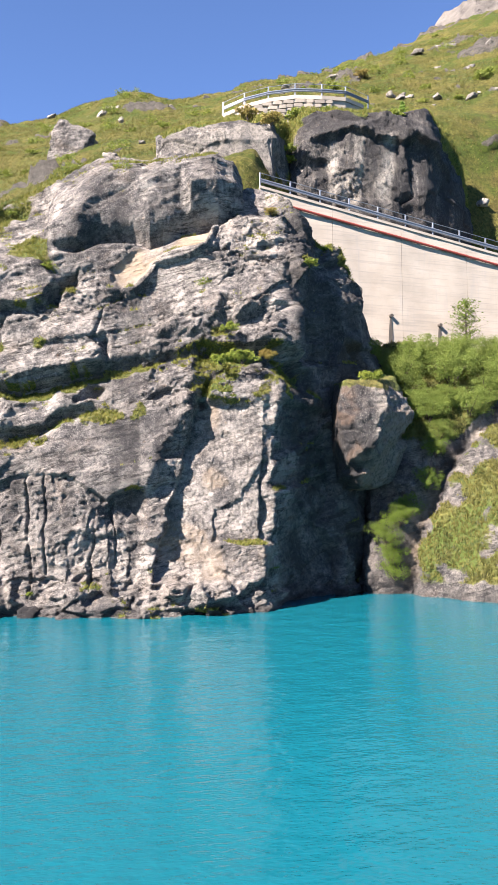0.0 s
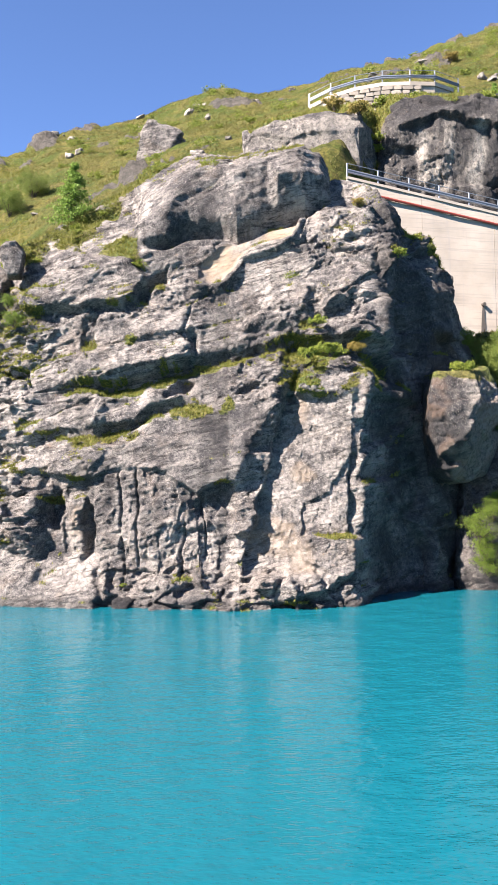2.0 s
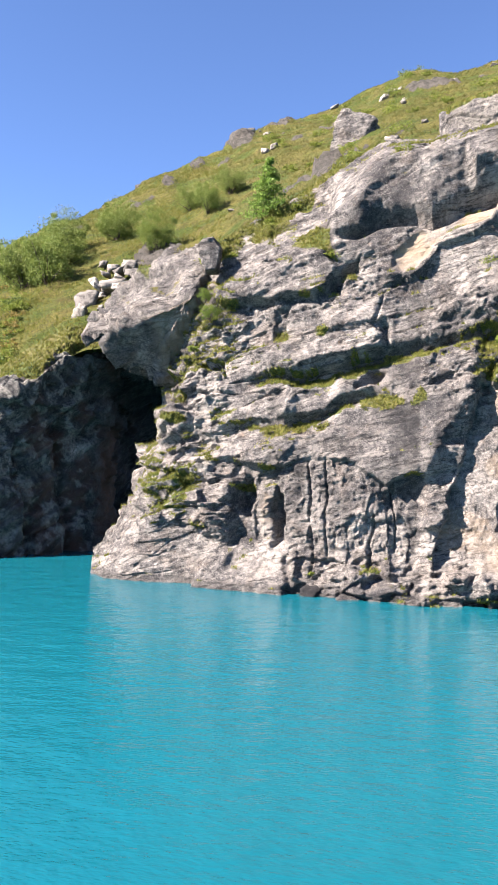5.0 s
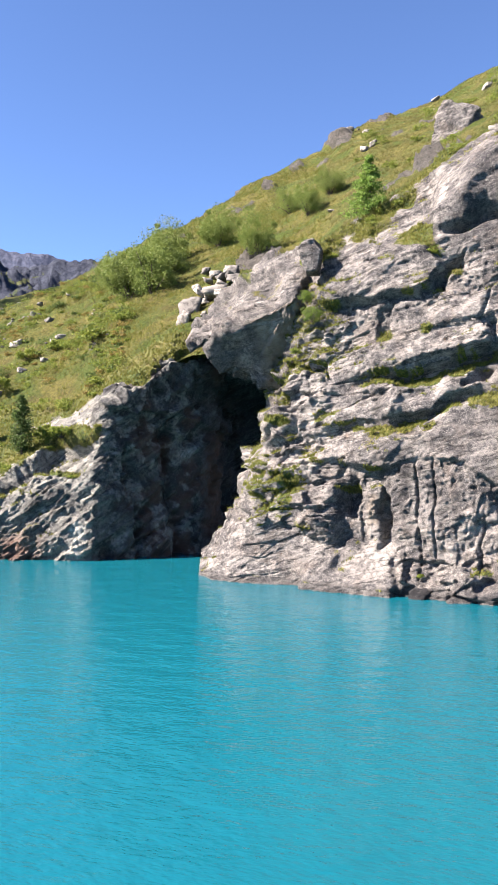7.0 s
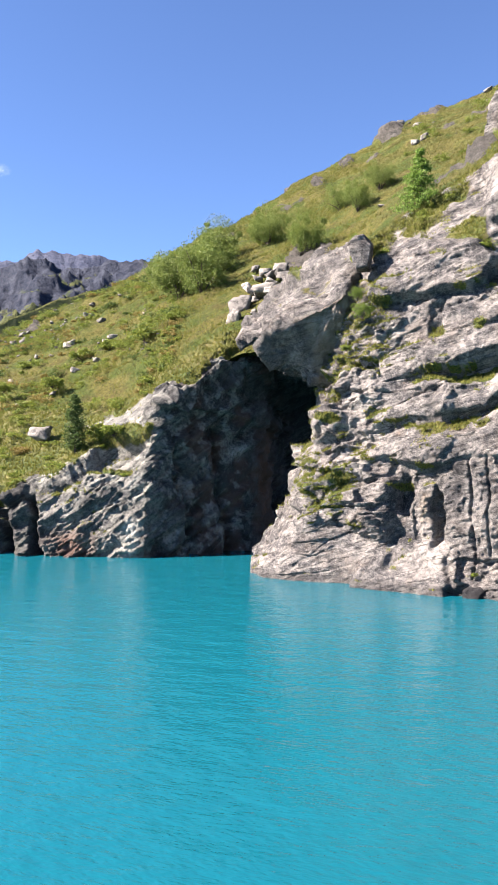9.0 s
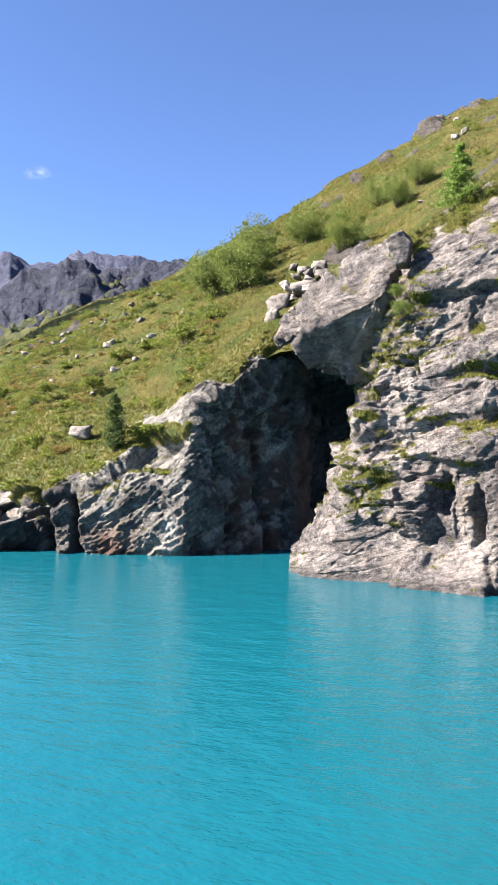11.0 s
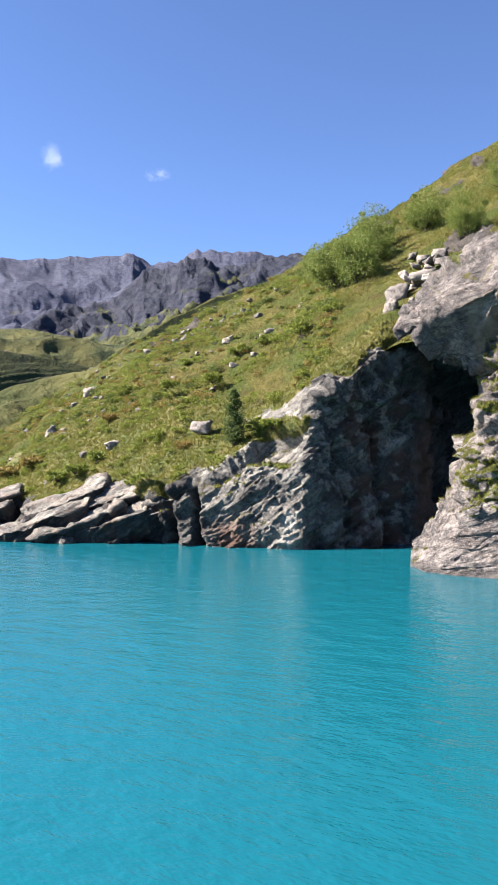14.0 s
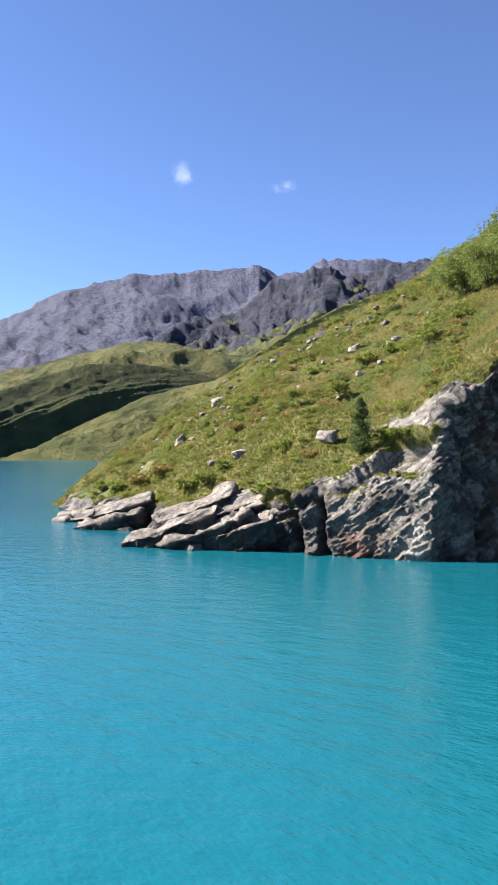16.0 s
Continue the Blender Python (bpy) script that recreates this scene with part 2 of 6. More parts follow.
def rock_material(name, light, mid, dark, pale, rust, turn, bed=(0.5, 0.5, 2.2)):
    """Weathered bedded rock: soft grey tones along the beds, fine cracks, lichen specks, brown stains."""
    m = Mat(name, 0.85, 0.3)
    grass, red, white, black = m.cover()
    n_big, n_bed = m.noise(0.30, 6, 0.65), m.noise(1.5, 9, 0.70, m.scaled((bed[0] * 1.5, bed[1] * 1.5, bed[2] * 0.75), turn))
    n_fine, n_speck = m.noise(4.5, 9, 0.76), m.noise(15.0, 5, 0.72)
    n_line = m.noise(0.9, 7, 0.56, m.scaled((bed[0] * 0.7, bed[1] * 0.7, bed[2] * 1.4), turn), 0.05)
    tone = m.math("ADD", m.math("MULTIPLY", n_bed, 0.36), m.math("MULTIPLY", n_fine, 0.32))
    tone = m.math("ADD", tone, m.math("MULTIPLY", n_big, 0.32))
    c = m.ramp(tone, (0.44, dark), (0.488, mid), (0.535, light), (0.60, pale))
    # brown weathering and grey-black films in patches
    c = m.mix(m.ramp(m.noise(0.45, 6, 0.7, None, 0.8), (0.50, 0.0), (0.62, 0.35)), c, (mid[0] * 1.05, mid[1] * 0.86, mid[2] * 0.70))
    film = m.noise(0.8, 7, 0.7, m.scaled((1.0, 1.0, 0.5), turn), 0.6)
    c = m.mix(m.ramp(film, (0.53, 0.0), (0.60, 0.65)), c, (dark[0] * 1.4, dark[1] * 1.4, dark[2] * 1.45))
    c = m.mix(m.ramp(n_speck, (0.55, 0.0), (0.64, 0.6)), c, pale)
    c = m.mix(m.ramp(n_speck, (0.37, 0.6), (0.45, 0.0)), c, dark)
    c = m.mix(m.ramp(m.noise(1.7, 7, 0.72), (0.62, 0.0), (0.70, 0.5)), c, (0.181, 0.108, 0.057))
    # hairline cracks along the beds
    crack = m.math("MULTIPLY", m.ramp(n_line, (0.484, 0.0), (0.50, 0.85), (0.516, 0.0)), m.ramp(n_big, (0.43, 0.15), (0.52, 1.0)))
    c = m.mix(crack, c, (dark[0] * 0.5, dark[1] * 0.5, dark[2] * 0.5))
    # black cover: dark rock tone, plus shade that the masks paint in
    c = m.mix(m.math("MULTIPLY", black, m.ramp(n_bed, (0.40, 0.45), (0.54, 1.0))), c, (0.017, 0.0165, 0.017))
    c = m.mix(m.math("MULTIPLY", white, m.ramp(n_fine, (0.38, 0.2), (0.55, 1.0))), c, pale)
    c = m.mix(m.math("MULTIPLY", red, m.ramp(n_fine, (0.35, 1.0), (0.65, 0.5))), c, rust)
    edge = m.math("ADD", grass, m.math("MULTIPLY", m.math("SUBTRACT", n_fine, 0.5), 0.9))
    c = m.mix(m.ramp(edge, (0.42, 0.0), (0.56, 1.0)), c, grass_color(m))
    rel = m.math("ADD", n_bed, m.math("MULTIPLY", n_fine, 0.8))
    rel = m.math("SUBTRACT", rel, m.math("MULTIPLY", crack, 0.35))
    rel = m.math("ADD", rel, m.math("MULTIPLY", n_speck, 0.3))
    return m.finish(c, rel, 1.0, 0.20)


ROCK = rock_material("schist", (0.228, 0.210, 0.187), (0.120, 0.112, 0.104), (0.029, 0.0278, 0.028), (0.34, 0.312, 0.275), (0.33, 0.255, 0.175), (0, -16, 0))
ROCK_GREEN = rock_material("green_schist", (0.235, 0.230, 0.192), (0.108, 0.109, 0.096), (0.026, 0.026, 0.027), (0.39, 0.378, 0.325), (0.20, 0.09, 0.05), (0, -36, 42), (0.35, 0.35, 2.6))
ROCK_DARK = rock_material("dark_gneiss", (0.085, 0.080, 0.075), (0.036, 0.035, 0.035), (0.014, 0.014, 0.015), (0.30, 0.275, 0.235), (0.22, 0.14, 0.09), (0, -6, 0), (1.2, 1.2, 0.35))

m = Mat("turf", 0.95, 0.15)
g_rock = m.cover()
n1 = m.noise(4.0, 6, 0.7)
rocky = m.mix(m.ramp(m.noise(1.4, 8, 0.75), (0.35, 0.0), (0.65, 1.0)), (0.039, 0.038, 0.034), (0.124, 0.114, 0.099))
far = m.ramp(m.math("ADD", g_rock[1], m.math("MULTIPLY", m.math("SUBTRACT", n1, 0.5), 0.9)), (0.45, 0.0), (0.58, 1.0))
TURF = m.finish(m.mix(far, grass_color(m), rocky), m.math("ADD", n1, m.noise(14.0, 4, 0.7)), 1.0, 0.3)

m = Mat("boulder_rock", 0.85, 0.3)
n1, n2 = m.noise(2.2, 7, 0.7), m.noise(11.0, 5, 0.7)
tone = m.mix(m.random(), (0.105, 0.098, 0.088), (0.245, 0.226, 0.196))
BOULDER = m.finish(m.mix(m.ramp(n1, (0.42, 0.8), (0.52, 0.0)), tone, (0.035, 0.032, 0.029)), m.math("ADD", n1, n2), 0.6, 0.05)

m = Mat("concrete", 0.85, 0.3)
lines = m.noise(2.2, 4, 0.6, m.scaled((0.12, 0.12, 4.0)))
drips = m.noise(1.3, 5, 0.65, m.scaled((2.2, 2.2, 0.12)))
c = m.mix(m.ramp(m.noise(0.6, 5, 0.6), (0.3, 0.0), (0.7, 1.0)), (0.275, 0.241, 0.196), (0.335, 0.298, 0.248))
c = m.mix(m.ramp(lines, (0.53, 0.0), (0.60, 0.35)), c, (0.192, 0.177, 0.156))
c = m.mix(m.ramp(drips, (0.55, 0.0), (0.75, 0.45)), c, (0.224, 0.217, 0.209))
CONCRETE = m.finish(c, m.math("ADD", lines, m.noise(20.0, 4, 0.6)), 0.25, 0.02)

m = Mat("damp_concrete", 0.7, 0.4)
DAMP = m.finish(m.mix(m.noise(3.0, 5, 0.7, m.scaled((2, 2, 0.3))), (0.029, 0.025, 0.02), (0.099, 0.087, 0.075)))

m = Mat("galvanised_steel", 0.42, 0.5)
m.b.inputs["Metallic"].default_value = 0.55
STEEL = m.finish(m.mix(m.noise(1.5, 4, 0.6), (0.15, 0.17, 0.199), (0.228, 0.249, 0.278)))

m = Mat("red_paint", 0.5, 0.4)
RED = m.finish(m.mix(m.noise(2.5, 5, 0.7), (0.15, 0.022, 0.015), (0.228, 0.05, 0.035)))

m = Mat("wall_stone", 0.85, 0.3)
STONE = m.finish(m.mix(m.noise(6.0, 5, 0.7), m.mix(m.random(), (0.15, 0.135, 0.115), (0.31, 0.275, 0.22)), (0.115, 0.105, 0.092)), m.noise(9.0, 5, 0.7), 0.5, 0.03)


def leaf_material(name, a, b, c):
    m = Mat(name, 0.6, 0.25)
    tone = m.mix(m.island(), a, b)
    tone = m.mix(m.math("MULTIPLY", m.random(), 0.5), tone, c)
    m.b.inputs["Transmission Weight"].default_value = 0.0
    m.finish(tone)
    glow = m.node("ShaderNodeBsdfTranslucent", Color=tone)
    both = m.node("ShaderNodeMixShader", Fac=0.35)
    m.t.links.new(m.b.outputs[0], both.inputs[1])
    m.t.links.new(glow.outputs[0], both.inputs[2])
    m.t.links.new(both.outputs[0], m.t.nodes["Material Output"].inputs[0])
    return m.m


LEAF = leaf_material("alder_leaf", (0.075, 0.125, 0.020), (0.18, 0.22, 0.045), (0.12, 0.15, 0.032))
LEAF_BRIGHT = leaf_material("fresh_leaf", (0.079, 0.134, 0.015), (0.144, 0.189, 0.029), (0.099, 0.139, 0.025))
NEEDLE_LARCH = leaf_material("larch_needles", (0.09, 0.17, 0.022), (0.19, 0.28, 0.05), (0.13, 0.20, 0.035))
NEEDLE_PINE = leaf_material("pine_needles", (0.035, 0.065, 0.015), (0.085, 0.124, 0.029), (0.05, 0.079, 0.02))
HEATH = leaf_material("heath_leaf", (0.070, 0.112, 0.016), (0.235, 0.265, 0.040), (0.130, 0.165, 0.025))
JUNIPER = leaf_material("juniper_needles", (0.032, 0.062, 0.012), (0.105, 0.145, 0.030), (0.062, 0.090, 0.019))
HEATH_DRY = leaf_material("bilberry_leaf", (0.125, 0.120, 0.022), (0.255, 0.205, 0.055), (0.190, 0.120, 0.038))
BLADE = leaf_material("grass_blade", (0.078, 0.114, 0.017), (0.225, 0.200, 0.050), (0.145, 0.150, 0.030))
BLADE_DRY = leaf_material("dry_grass_blade", (0.082, 0.098, 0.019), (0.190, 0.165, 0.054), (0.125, 0.122, 0.031))
m = Mat("bark", 0.9, 0.2)
BARK = m.finish(m.mix(m.noise(14.0, 5, 0.7), (0.029, 0.022, 0.018), (0.095, 0.075, 0.06)), m.noise(20.0, 4, 0.7), 0.5, 0.02)

m = Mat("lake_water", 0.10, 0.5)
m.b.inputs["IOR"].default_value = 1.333
w1 = m.noise(0.55, 2, 0.5, m.scaled((1.0, 1.7, 1.0), (0, 0, 25)))
w2 = m.noise(2.2, 2, 0.5, m.scaled((1.0, 1.9, 1.0), (0, 0, 12)))
w3 = m.noise(0.02, 3, 0.5)
tone = m.mix(m.ramp(w3, (0.35, 0.0), (0.65, 1.0)), (0.002, 0.077, 0.104), (0.003, 0.092, 0.122))
w4 = m.noise(5.0, 2, 0.5, m.scaled((1.0, 2.2, 1.0), (0, 0, 8)))
waves = m.math("ADD", m.math("ADD", w1, m.math("MULTIPLY", w2, 0.34)), m.math("MULTIPLY", w4, 0.16))
WATER = m.finish(tone, waves, 0.6, 0.15)


def mountain_material(name, rock_a, rock_b, green_a, green_b):
    m = Mat(name, 0.95, 0.1)
    cov = m.cover()
    n, f = m.noise(0.012, 8, 0.68), m.noise(0.05, 7, 0.7)
    rock = m.mix(m.ramp(f, (0.35, 0.0), (0.65, 1.0)), rock_a, rock_b)
    turf = m.mix(m.ramp(n, (0.38, 0.0), (0.6, 1.0)), green_a, green_b)
    k = m.ramp(m.math("ADD", cov[1], m.math("MULTIPLY", m.math("SUBTRACT", f, 0.5), 0.8)), (0.44, 0.0), (0.58, 1.0))
    return m.finish(m.mix(k, turf, rock), m.math("ADD", n, f), 1.0, 14.0)


# bluish rock tones of the two ridges paint distance haze into the colour
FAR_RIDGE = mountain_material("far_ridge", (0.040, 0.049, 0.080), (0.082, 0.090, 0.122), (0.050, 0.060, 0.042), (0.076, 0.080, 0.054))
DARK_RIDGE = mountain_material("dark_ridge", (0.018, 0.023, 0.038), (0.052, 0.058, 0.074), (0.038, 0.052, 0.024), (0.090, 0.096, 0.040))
MEADOW = mountain_material("far_meadow", (0.046, 0.047, 0.045), (0.084, 0.084, 0.076), (0.039, 0.052, 0.017), (0.092, 0.094, 0.035))
# the darker of its two greens paints shade onto the pasture
PASTURE = mountain_material("high_pasture", (0.030, 0.033, 0.040), (0.070, 0.070, 0.066), (0.026, 0.040, 0.019), (0.098, 0.100, 0.038))
# meadow green made darker so the colour itself holds the valley side's shade
SHADE_SLOPE = mountain_material("shade_green_slope", (0.029, 0.031, 0.035), (0.063, 0.06, 0.059), (0.024, 0.035, 0.018), (0.059, 0.069, 0.029))
PEAK = mountain_material("grey_peak", (0.075, 0.07, 0.065), (0.239, 0.217, 0.192), (0.075, 0.079, 0.029), (0.109, 0.099, 0.045))

# ---- lake ----
def lake():
    rings = [8, 16, 24, 32, 40, 48, 56, 70, 90, 120, 180, 300, 600, 1200, 2500, 4900]
    n = 96
    ang = np.linspace(0, 2 * math.pi, n, endpoint=False)
    v = [(0, 0, 0)] + [(r * math.cos(a), r * math.sin(a), 0) for r in rings for a in ang]
    me = bpy.data.meshes.new("water")
    f = [(0, 1 + k, 1 + (k + 1) % n) for k in range(n)]
    for i in range(len(rings) - 1):
        f += [(1 + i * n + k, 1 + (i + 1) * n + k, 1 + (i + 1) * n + (k + 1) % n, 1 + i * n + (k + 1) % n) for k in range(n)]
    me.from_pydata(v, [], f)
    me.materials.append(WATER)
    tagged(new("water", me), "milky turquoise reservoir water with small ripples", "lake", kind="structure")


lake()

# ---- promontory cliff: bearing, then (distance, height) from foot to top ----
CLIFF_LEFT = [
    (30.9, (48.5, -1.5), (49.0, 0.0), (49.5, 0.2), (50.0, 0.4), (51.0, 0.6), (52.0, 0.8), (54.0, 0.9)),
    (30.2, (46.2, -1.5), (46.9, 0.1), (47.3, 0.5), (48.5, 0.8), (50.0, 1.0), (52.0, 1.2), (54.0, 1.4)),
    (28.1, (45.2, -1.5), (45.9, 0.1), (46.3, 2.0), (48.0, 3.2), (50.0, 3.5), (52.0, 4.0), (54.0, 4.4)),
    (26.6, (44.9, -1.5), (45.6, 0.1), (46.0, 3.6), (46.6, 5.6), (48.0, 8.2), (50.0, 10.2), (53.0, 12.6)),
    (24.4, (44.4, -1.5), (45.2, 0.1), (46.0, 4.6), (47.0, 8.5), (48.0, 11.6), (49.5, 15.2), (53.0, 19.6)),
    (22.0, (43.6, -1.5), (44.4, 0.1), (45.0, 5.3), (46.3, 8.9), (47.0, 11.5), (48.0, 16.2), (51.5, 21.3)),
]
CLIFF_FRONT = [
    (17.6, (42.2, -1.5), (43.0, 0.0), (43.8, 7.2), (45.5, 11.5), (46.8, 16.1), (48.5, 20.5), (53.0, 24.4)),
    (13.8, (41.4, -1.5), (42.2, 0.0), (43.2, 7.3), (45.0, 11.6), (46.2, 16.2), (47.2, 20.7), (52.5, 26.9)),
    (9.9, (40.8, -1.5), (41.7, 0.0), (42.9, 7.3), (44.6, 11.7), (46.0, 16.3), (47.0, 20.9), (52.5, 27.2)),
    (5.8, (41.3, -1.5), (42.2, 0.0), (43.3, 7.3), (44.6, 12.0), (45.6, 16.4), (46.8, 21.0), (52.0, 27.4)),
    (1.8, (41.3, -1.5), (42.2, 0.0), (43.5, 7.3), (44.4, 12.1), (45.3, 16.4), (46.6, 21.0), (52.0, 26.9)),
    (-1.1, (42.0, -1.5), (42.9, 0.1), (43.6, 7.3), (44.4, 12.1), (45.3, 16.4), (46.6, 20.4), (51.5, 25.6)),
    (-2.0, (44.0, -1.5), (44.4, 0.1), (44.2, 7.4), (44.8, 12.1), (45.6, 16.5), (46.8, 20.4), (50.5, 25.3)),
]
CLIFF_RIGHT = [
    (-3.0, (46.2, -1.5), (46.5, 0.1), (47.0, 7.4), (46.7, 12.3), (46.3, 16.7), (46.9, 20.5), (50.0, 24.1)),
    (-3.8, (46.9, -1.5), (47.2, 0.1), (48.1, 7.4), (47.9, 12.4), (47.2, 16.8), (47.2, 20.3), (50.2, 23.6)),
    (-4.8, (47.6, -1.5), (48.0, 0.0), (49.0, 7.4), (48.8, 12.5), (49.0, 16.9), (49.2, 19.9), (51.4, 23.0)),
    (-6.6, (48.5, -1.5), (48.8, 0.0), (50.4, 7.4), (50.4, 12.6), (50.6, 15.7), (51.0, 18.7), (52.6, 22.2)),
    (-8.0, (50.2, -1.5), (50.5, 0.0), (52.5, 5.2), (52.6, 9.5), (52.6, 13.1), (52.8, 15.3), (54.0, 18.1)),
    (-8.9, (55.0, -1.5), (55.0, 0.0), (55.0, 5.1), (55.0, 8.9), (55.0, 11.2), (55.0, 13.6), (56.0, 15.3)),
]


def broken(p, yaw, dip, seed, big=0.42, mid=0.12, small=0.05, tall=1.0, thin=1.0):
    """Relief of bedded, jointed rock: large slanting faces, thin beds that break off in steps, and joints; smooth and shattered areas alternate."""
    q = strata(p, yaw, dip)
    warp = np.stack([fbm(p, 2.0, 4, seed + 40), fbm(p, 2.0, 4, seed + 50), fbm(p, 2.0, 4, seed + 60)], -1)
    q = (q + 0.14 * warp) / np.array([1, 1, tall])
    rough = step(fbm(p, 3.5, 3, seed + 70) + 0.1, 0.2)
    a, ja = facets(q, (5.0, 4.4, 2.6 * thin), seed, 0.9, 0.2, 0.8)
    b, jb = facets(q, (1.9, 1.6, 1.2 * thin), seed + 5, 1.3, 0.06, 0.35)
    c, jc = facets(q, (0.62, 0.55, 0.42 * thin), seed + 9, 1.3, 0.04, 0.12)
    d, jd = facets(q, (0.30, 0.28, 0.22 * thin), seed + 13, 1.3, 0.03, 0.12)
    out = big * a + mid * (0.4 + 1.0 * rough) * b + small * (0.3 + 1.2 * rough) * c + 0.6 * small * (0.3 + 1.1 * rough) * d
    out += 0.09 * fbm(p, 1.7, 5, seed + 20, 0.6)
    crack = step(fbm(p, 4.0, 2, seed + 80), 0.15)
    out -= crack * 0.16 * np.exp(-(ja / 0.03) ** 2)
    return out


def inside(a, z, corners, w=0.1, metres=0.78):
    """A mask, 0 to 1, of the area within corners (bearing, height); its edge is w metres soft."""
    x = a * metres
    pts = [(c[0] * metres, c[1]) for c in corners]
    near, odd = np.full(len(x), 1e9), np.zeros(len(x), bool)
    for (x0, z0), (x1, z1) in zip(pts, pts[1:] + pts[:1]):
        dx, dz = x1 - x0, z1 - z0
        k = np.clip(((x - x0) * dx + (z - z0) * dz) / (dx * dx + dz * dz), 0, 1)
        near = np.minimum(near, np.hypot(x - x0 - k * dx, z - z0 - k * dz))
        if dz:
            odd ^= ((z0 > z) != (z1 > z)) & (x < x0 + dx * (z - z0) / dz)
    return step(np.where(odd, near, -near), w)


def promontory():
    p, az = loft(CLIFF_LEFT + CLIFF_FRONT + CLIFF_RIGHT, 820, 470, 0.25)
    n = normals(p)
    flat = p.reshape(-1, 3)
    a, z = az.ravel(), flat[:, 2].copy()
    wob = 0.5 * fbm(flat, 2.2, 3, 90) + 0.35 * fbm(flat, 0.7, 3, 93)
    zw, aw = z + 0.3 * wob, a + 0.3 * fbm(flat, 1.1, 4, 96)
    rel = broken(flat, 0, -16, 3, 0.26, 0.065, 0.038, 1.0, 0.6)
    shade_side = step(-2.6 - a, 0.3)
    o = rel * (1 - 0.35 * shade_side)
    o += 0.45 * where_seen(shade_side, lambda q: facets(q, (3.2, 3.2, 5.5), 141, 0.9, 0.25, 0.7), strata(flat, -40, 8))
    grass = np.zeros_like(a)

    def roof(line, depth, rise, ends, w=0.05, soft=0.4):
        """Rock that juts out above a line and leans back again as it rises."""
        over = zw - line
        return depth * between(aw, *ends, soft) * step(over, w) * np.exp(-np.maximum(over, 0) / rise)

    # upper and second turf ledges, climbing across the face, each under a jutting bed
    upper = along(a, (24, 10.7), (22.1, 11.2), (18.2, 12.2), (16.6, 12.1), (14.6, 12.3), (12.2, 13.0), (10.5, 13.6), (8.5, 13.9), (5.6, 14.3), (3.6, 14.9), (1.6, 14.7), (-1.6, 14.8), (-2.8, 14.6))
    o += roof(upper, 0.75, 2.6, (9.9, 18.2)) + roof(upper, 0.55, 1.6, (-3.2, 5.6))
    o -= 0.55 * between(a, -2.8, 21, 0.6) * np.exp(-((zw - upper + 0.35) / 0.4) ** 2)
    grass += 1.2 * between(a, 6.5, 19.5, 0.8) * np.exp(-((zw - upper + 0.55) / 0.42) ** 2)
    second = along(a, (22, 9.0), (21.3, 9.3), (17, 9.7), (14.6, 10.0), (13.4, 10.8), (12, 11.0), (8.5, 11.3), (5.0, 11.9))
    o += roof(second, 0.6, 1.1, (11.3, 17.6)) + roof(second, 0.3, 0.8, (18.5, 22.0))
    o -= 0.45 * between(a, 5.0, 22, 0.6) * np.exp(-((zw - second + 0.3) / 0.4) ** 2)
    grass += 1.1 * between(a, 7.0, 20.5, 0.8) * np.exp(-((zw - second + 0.6) / 0.5) ** 2)
    o -= 0.7 * inside(aw, zw, [(12.2, 11.2), (11.8, 12.3), (10.6, 12.2), (10.9, 11.6)])
    o -= 0.7 * between(z, 13.4, 15.0, 0.15) * np.exp(-((aw - 10.3 - 0.15 * (z - 14)) / 0.35) ** 2)
    o -= 0.5 * inside(aw, zw, [(18.4, 14.3), (18.2, 16.0), (17.3, 16.0), (17.6, 14.3)])
    # turf shelf above the slab, leaning back
    shelf = inside(aw, zw, [(4.2, 11.9), (3.8, 14.4), (-2.9, 14.6), (-4.6, 11.9), (-2.0, 11.6), (2.4, 11.5)], 0.2)
    o -= shelf * np.clip((zw - 11.8) * 0.42, 0, 1.1)
    o += 0.5 * inside(aw, zw, [(-1.6, 13.0), (-4.9, 11.9), (-4.8, 11.2), (-1.8, 11.5)], 0.15)
    grass += 1.3 * shelf * step(fbm(flat, 1.3, 3, 14) + 0.12, 0.15)
    o -= 0.6 * inside(aw, zw, [(2.2, 17.5), (1.4, 17.3), (1.2, 15.9), (2.1, 16.1)]) + 0.35 * inside(aw, zw, [(3.4, 15.6), (1.0, 15.3), (0.8, 15.7), (2.2, 16.3)])
    # the great overhanging bulge under the crest; a fresh clean scar lies below its lip
    lip = along(a, (15.0, 20.4), (13.9, 20.6), (12.4, 20.7), (10.8, 21.5), (8.5, 21.6), (7.3, 21.3), (6.1, 21.8), (4.9, 22.4), (2.4, 22.9), (1.2, 23.6), (-0.2, 24.2))
    dz = z + 0.12 * wob - lip
    under = 0.35 + 0.65 * np.clip(dz / along(a, (15, 0.6), (12, 0.9), (10, 1.9), (5.2, 2.2), (4.4, 0.7), (1, 0.7)), 0, 1)
    belly = step(dz, 0.05) * np.where(dz < 2.2, under, np.exp(-(np.maximum(dz - 2.2, 0) / 3.4) ** 1.5))
    whale = np.sqrt(np.clip((aw - 0.6) / 2.4, 0, 1)) * np.clip((14.6 - a) / 4.5, 0, 1) ** 0.7
    o -= 0.75 * between(a, 1.0, 13.9, 0.3) * step(z - lip, 0.2) * step(26.5 - z, 0.8) * rel
    o += 2.5 * whale * belly
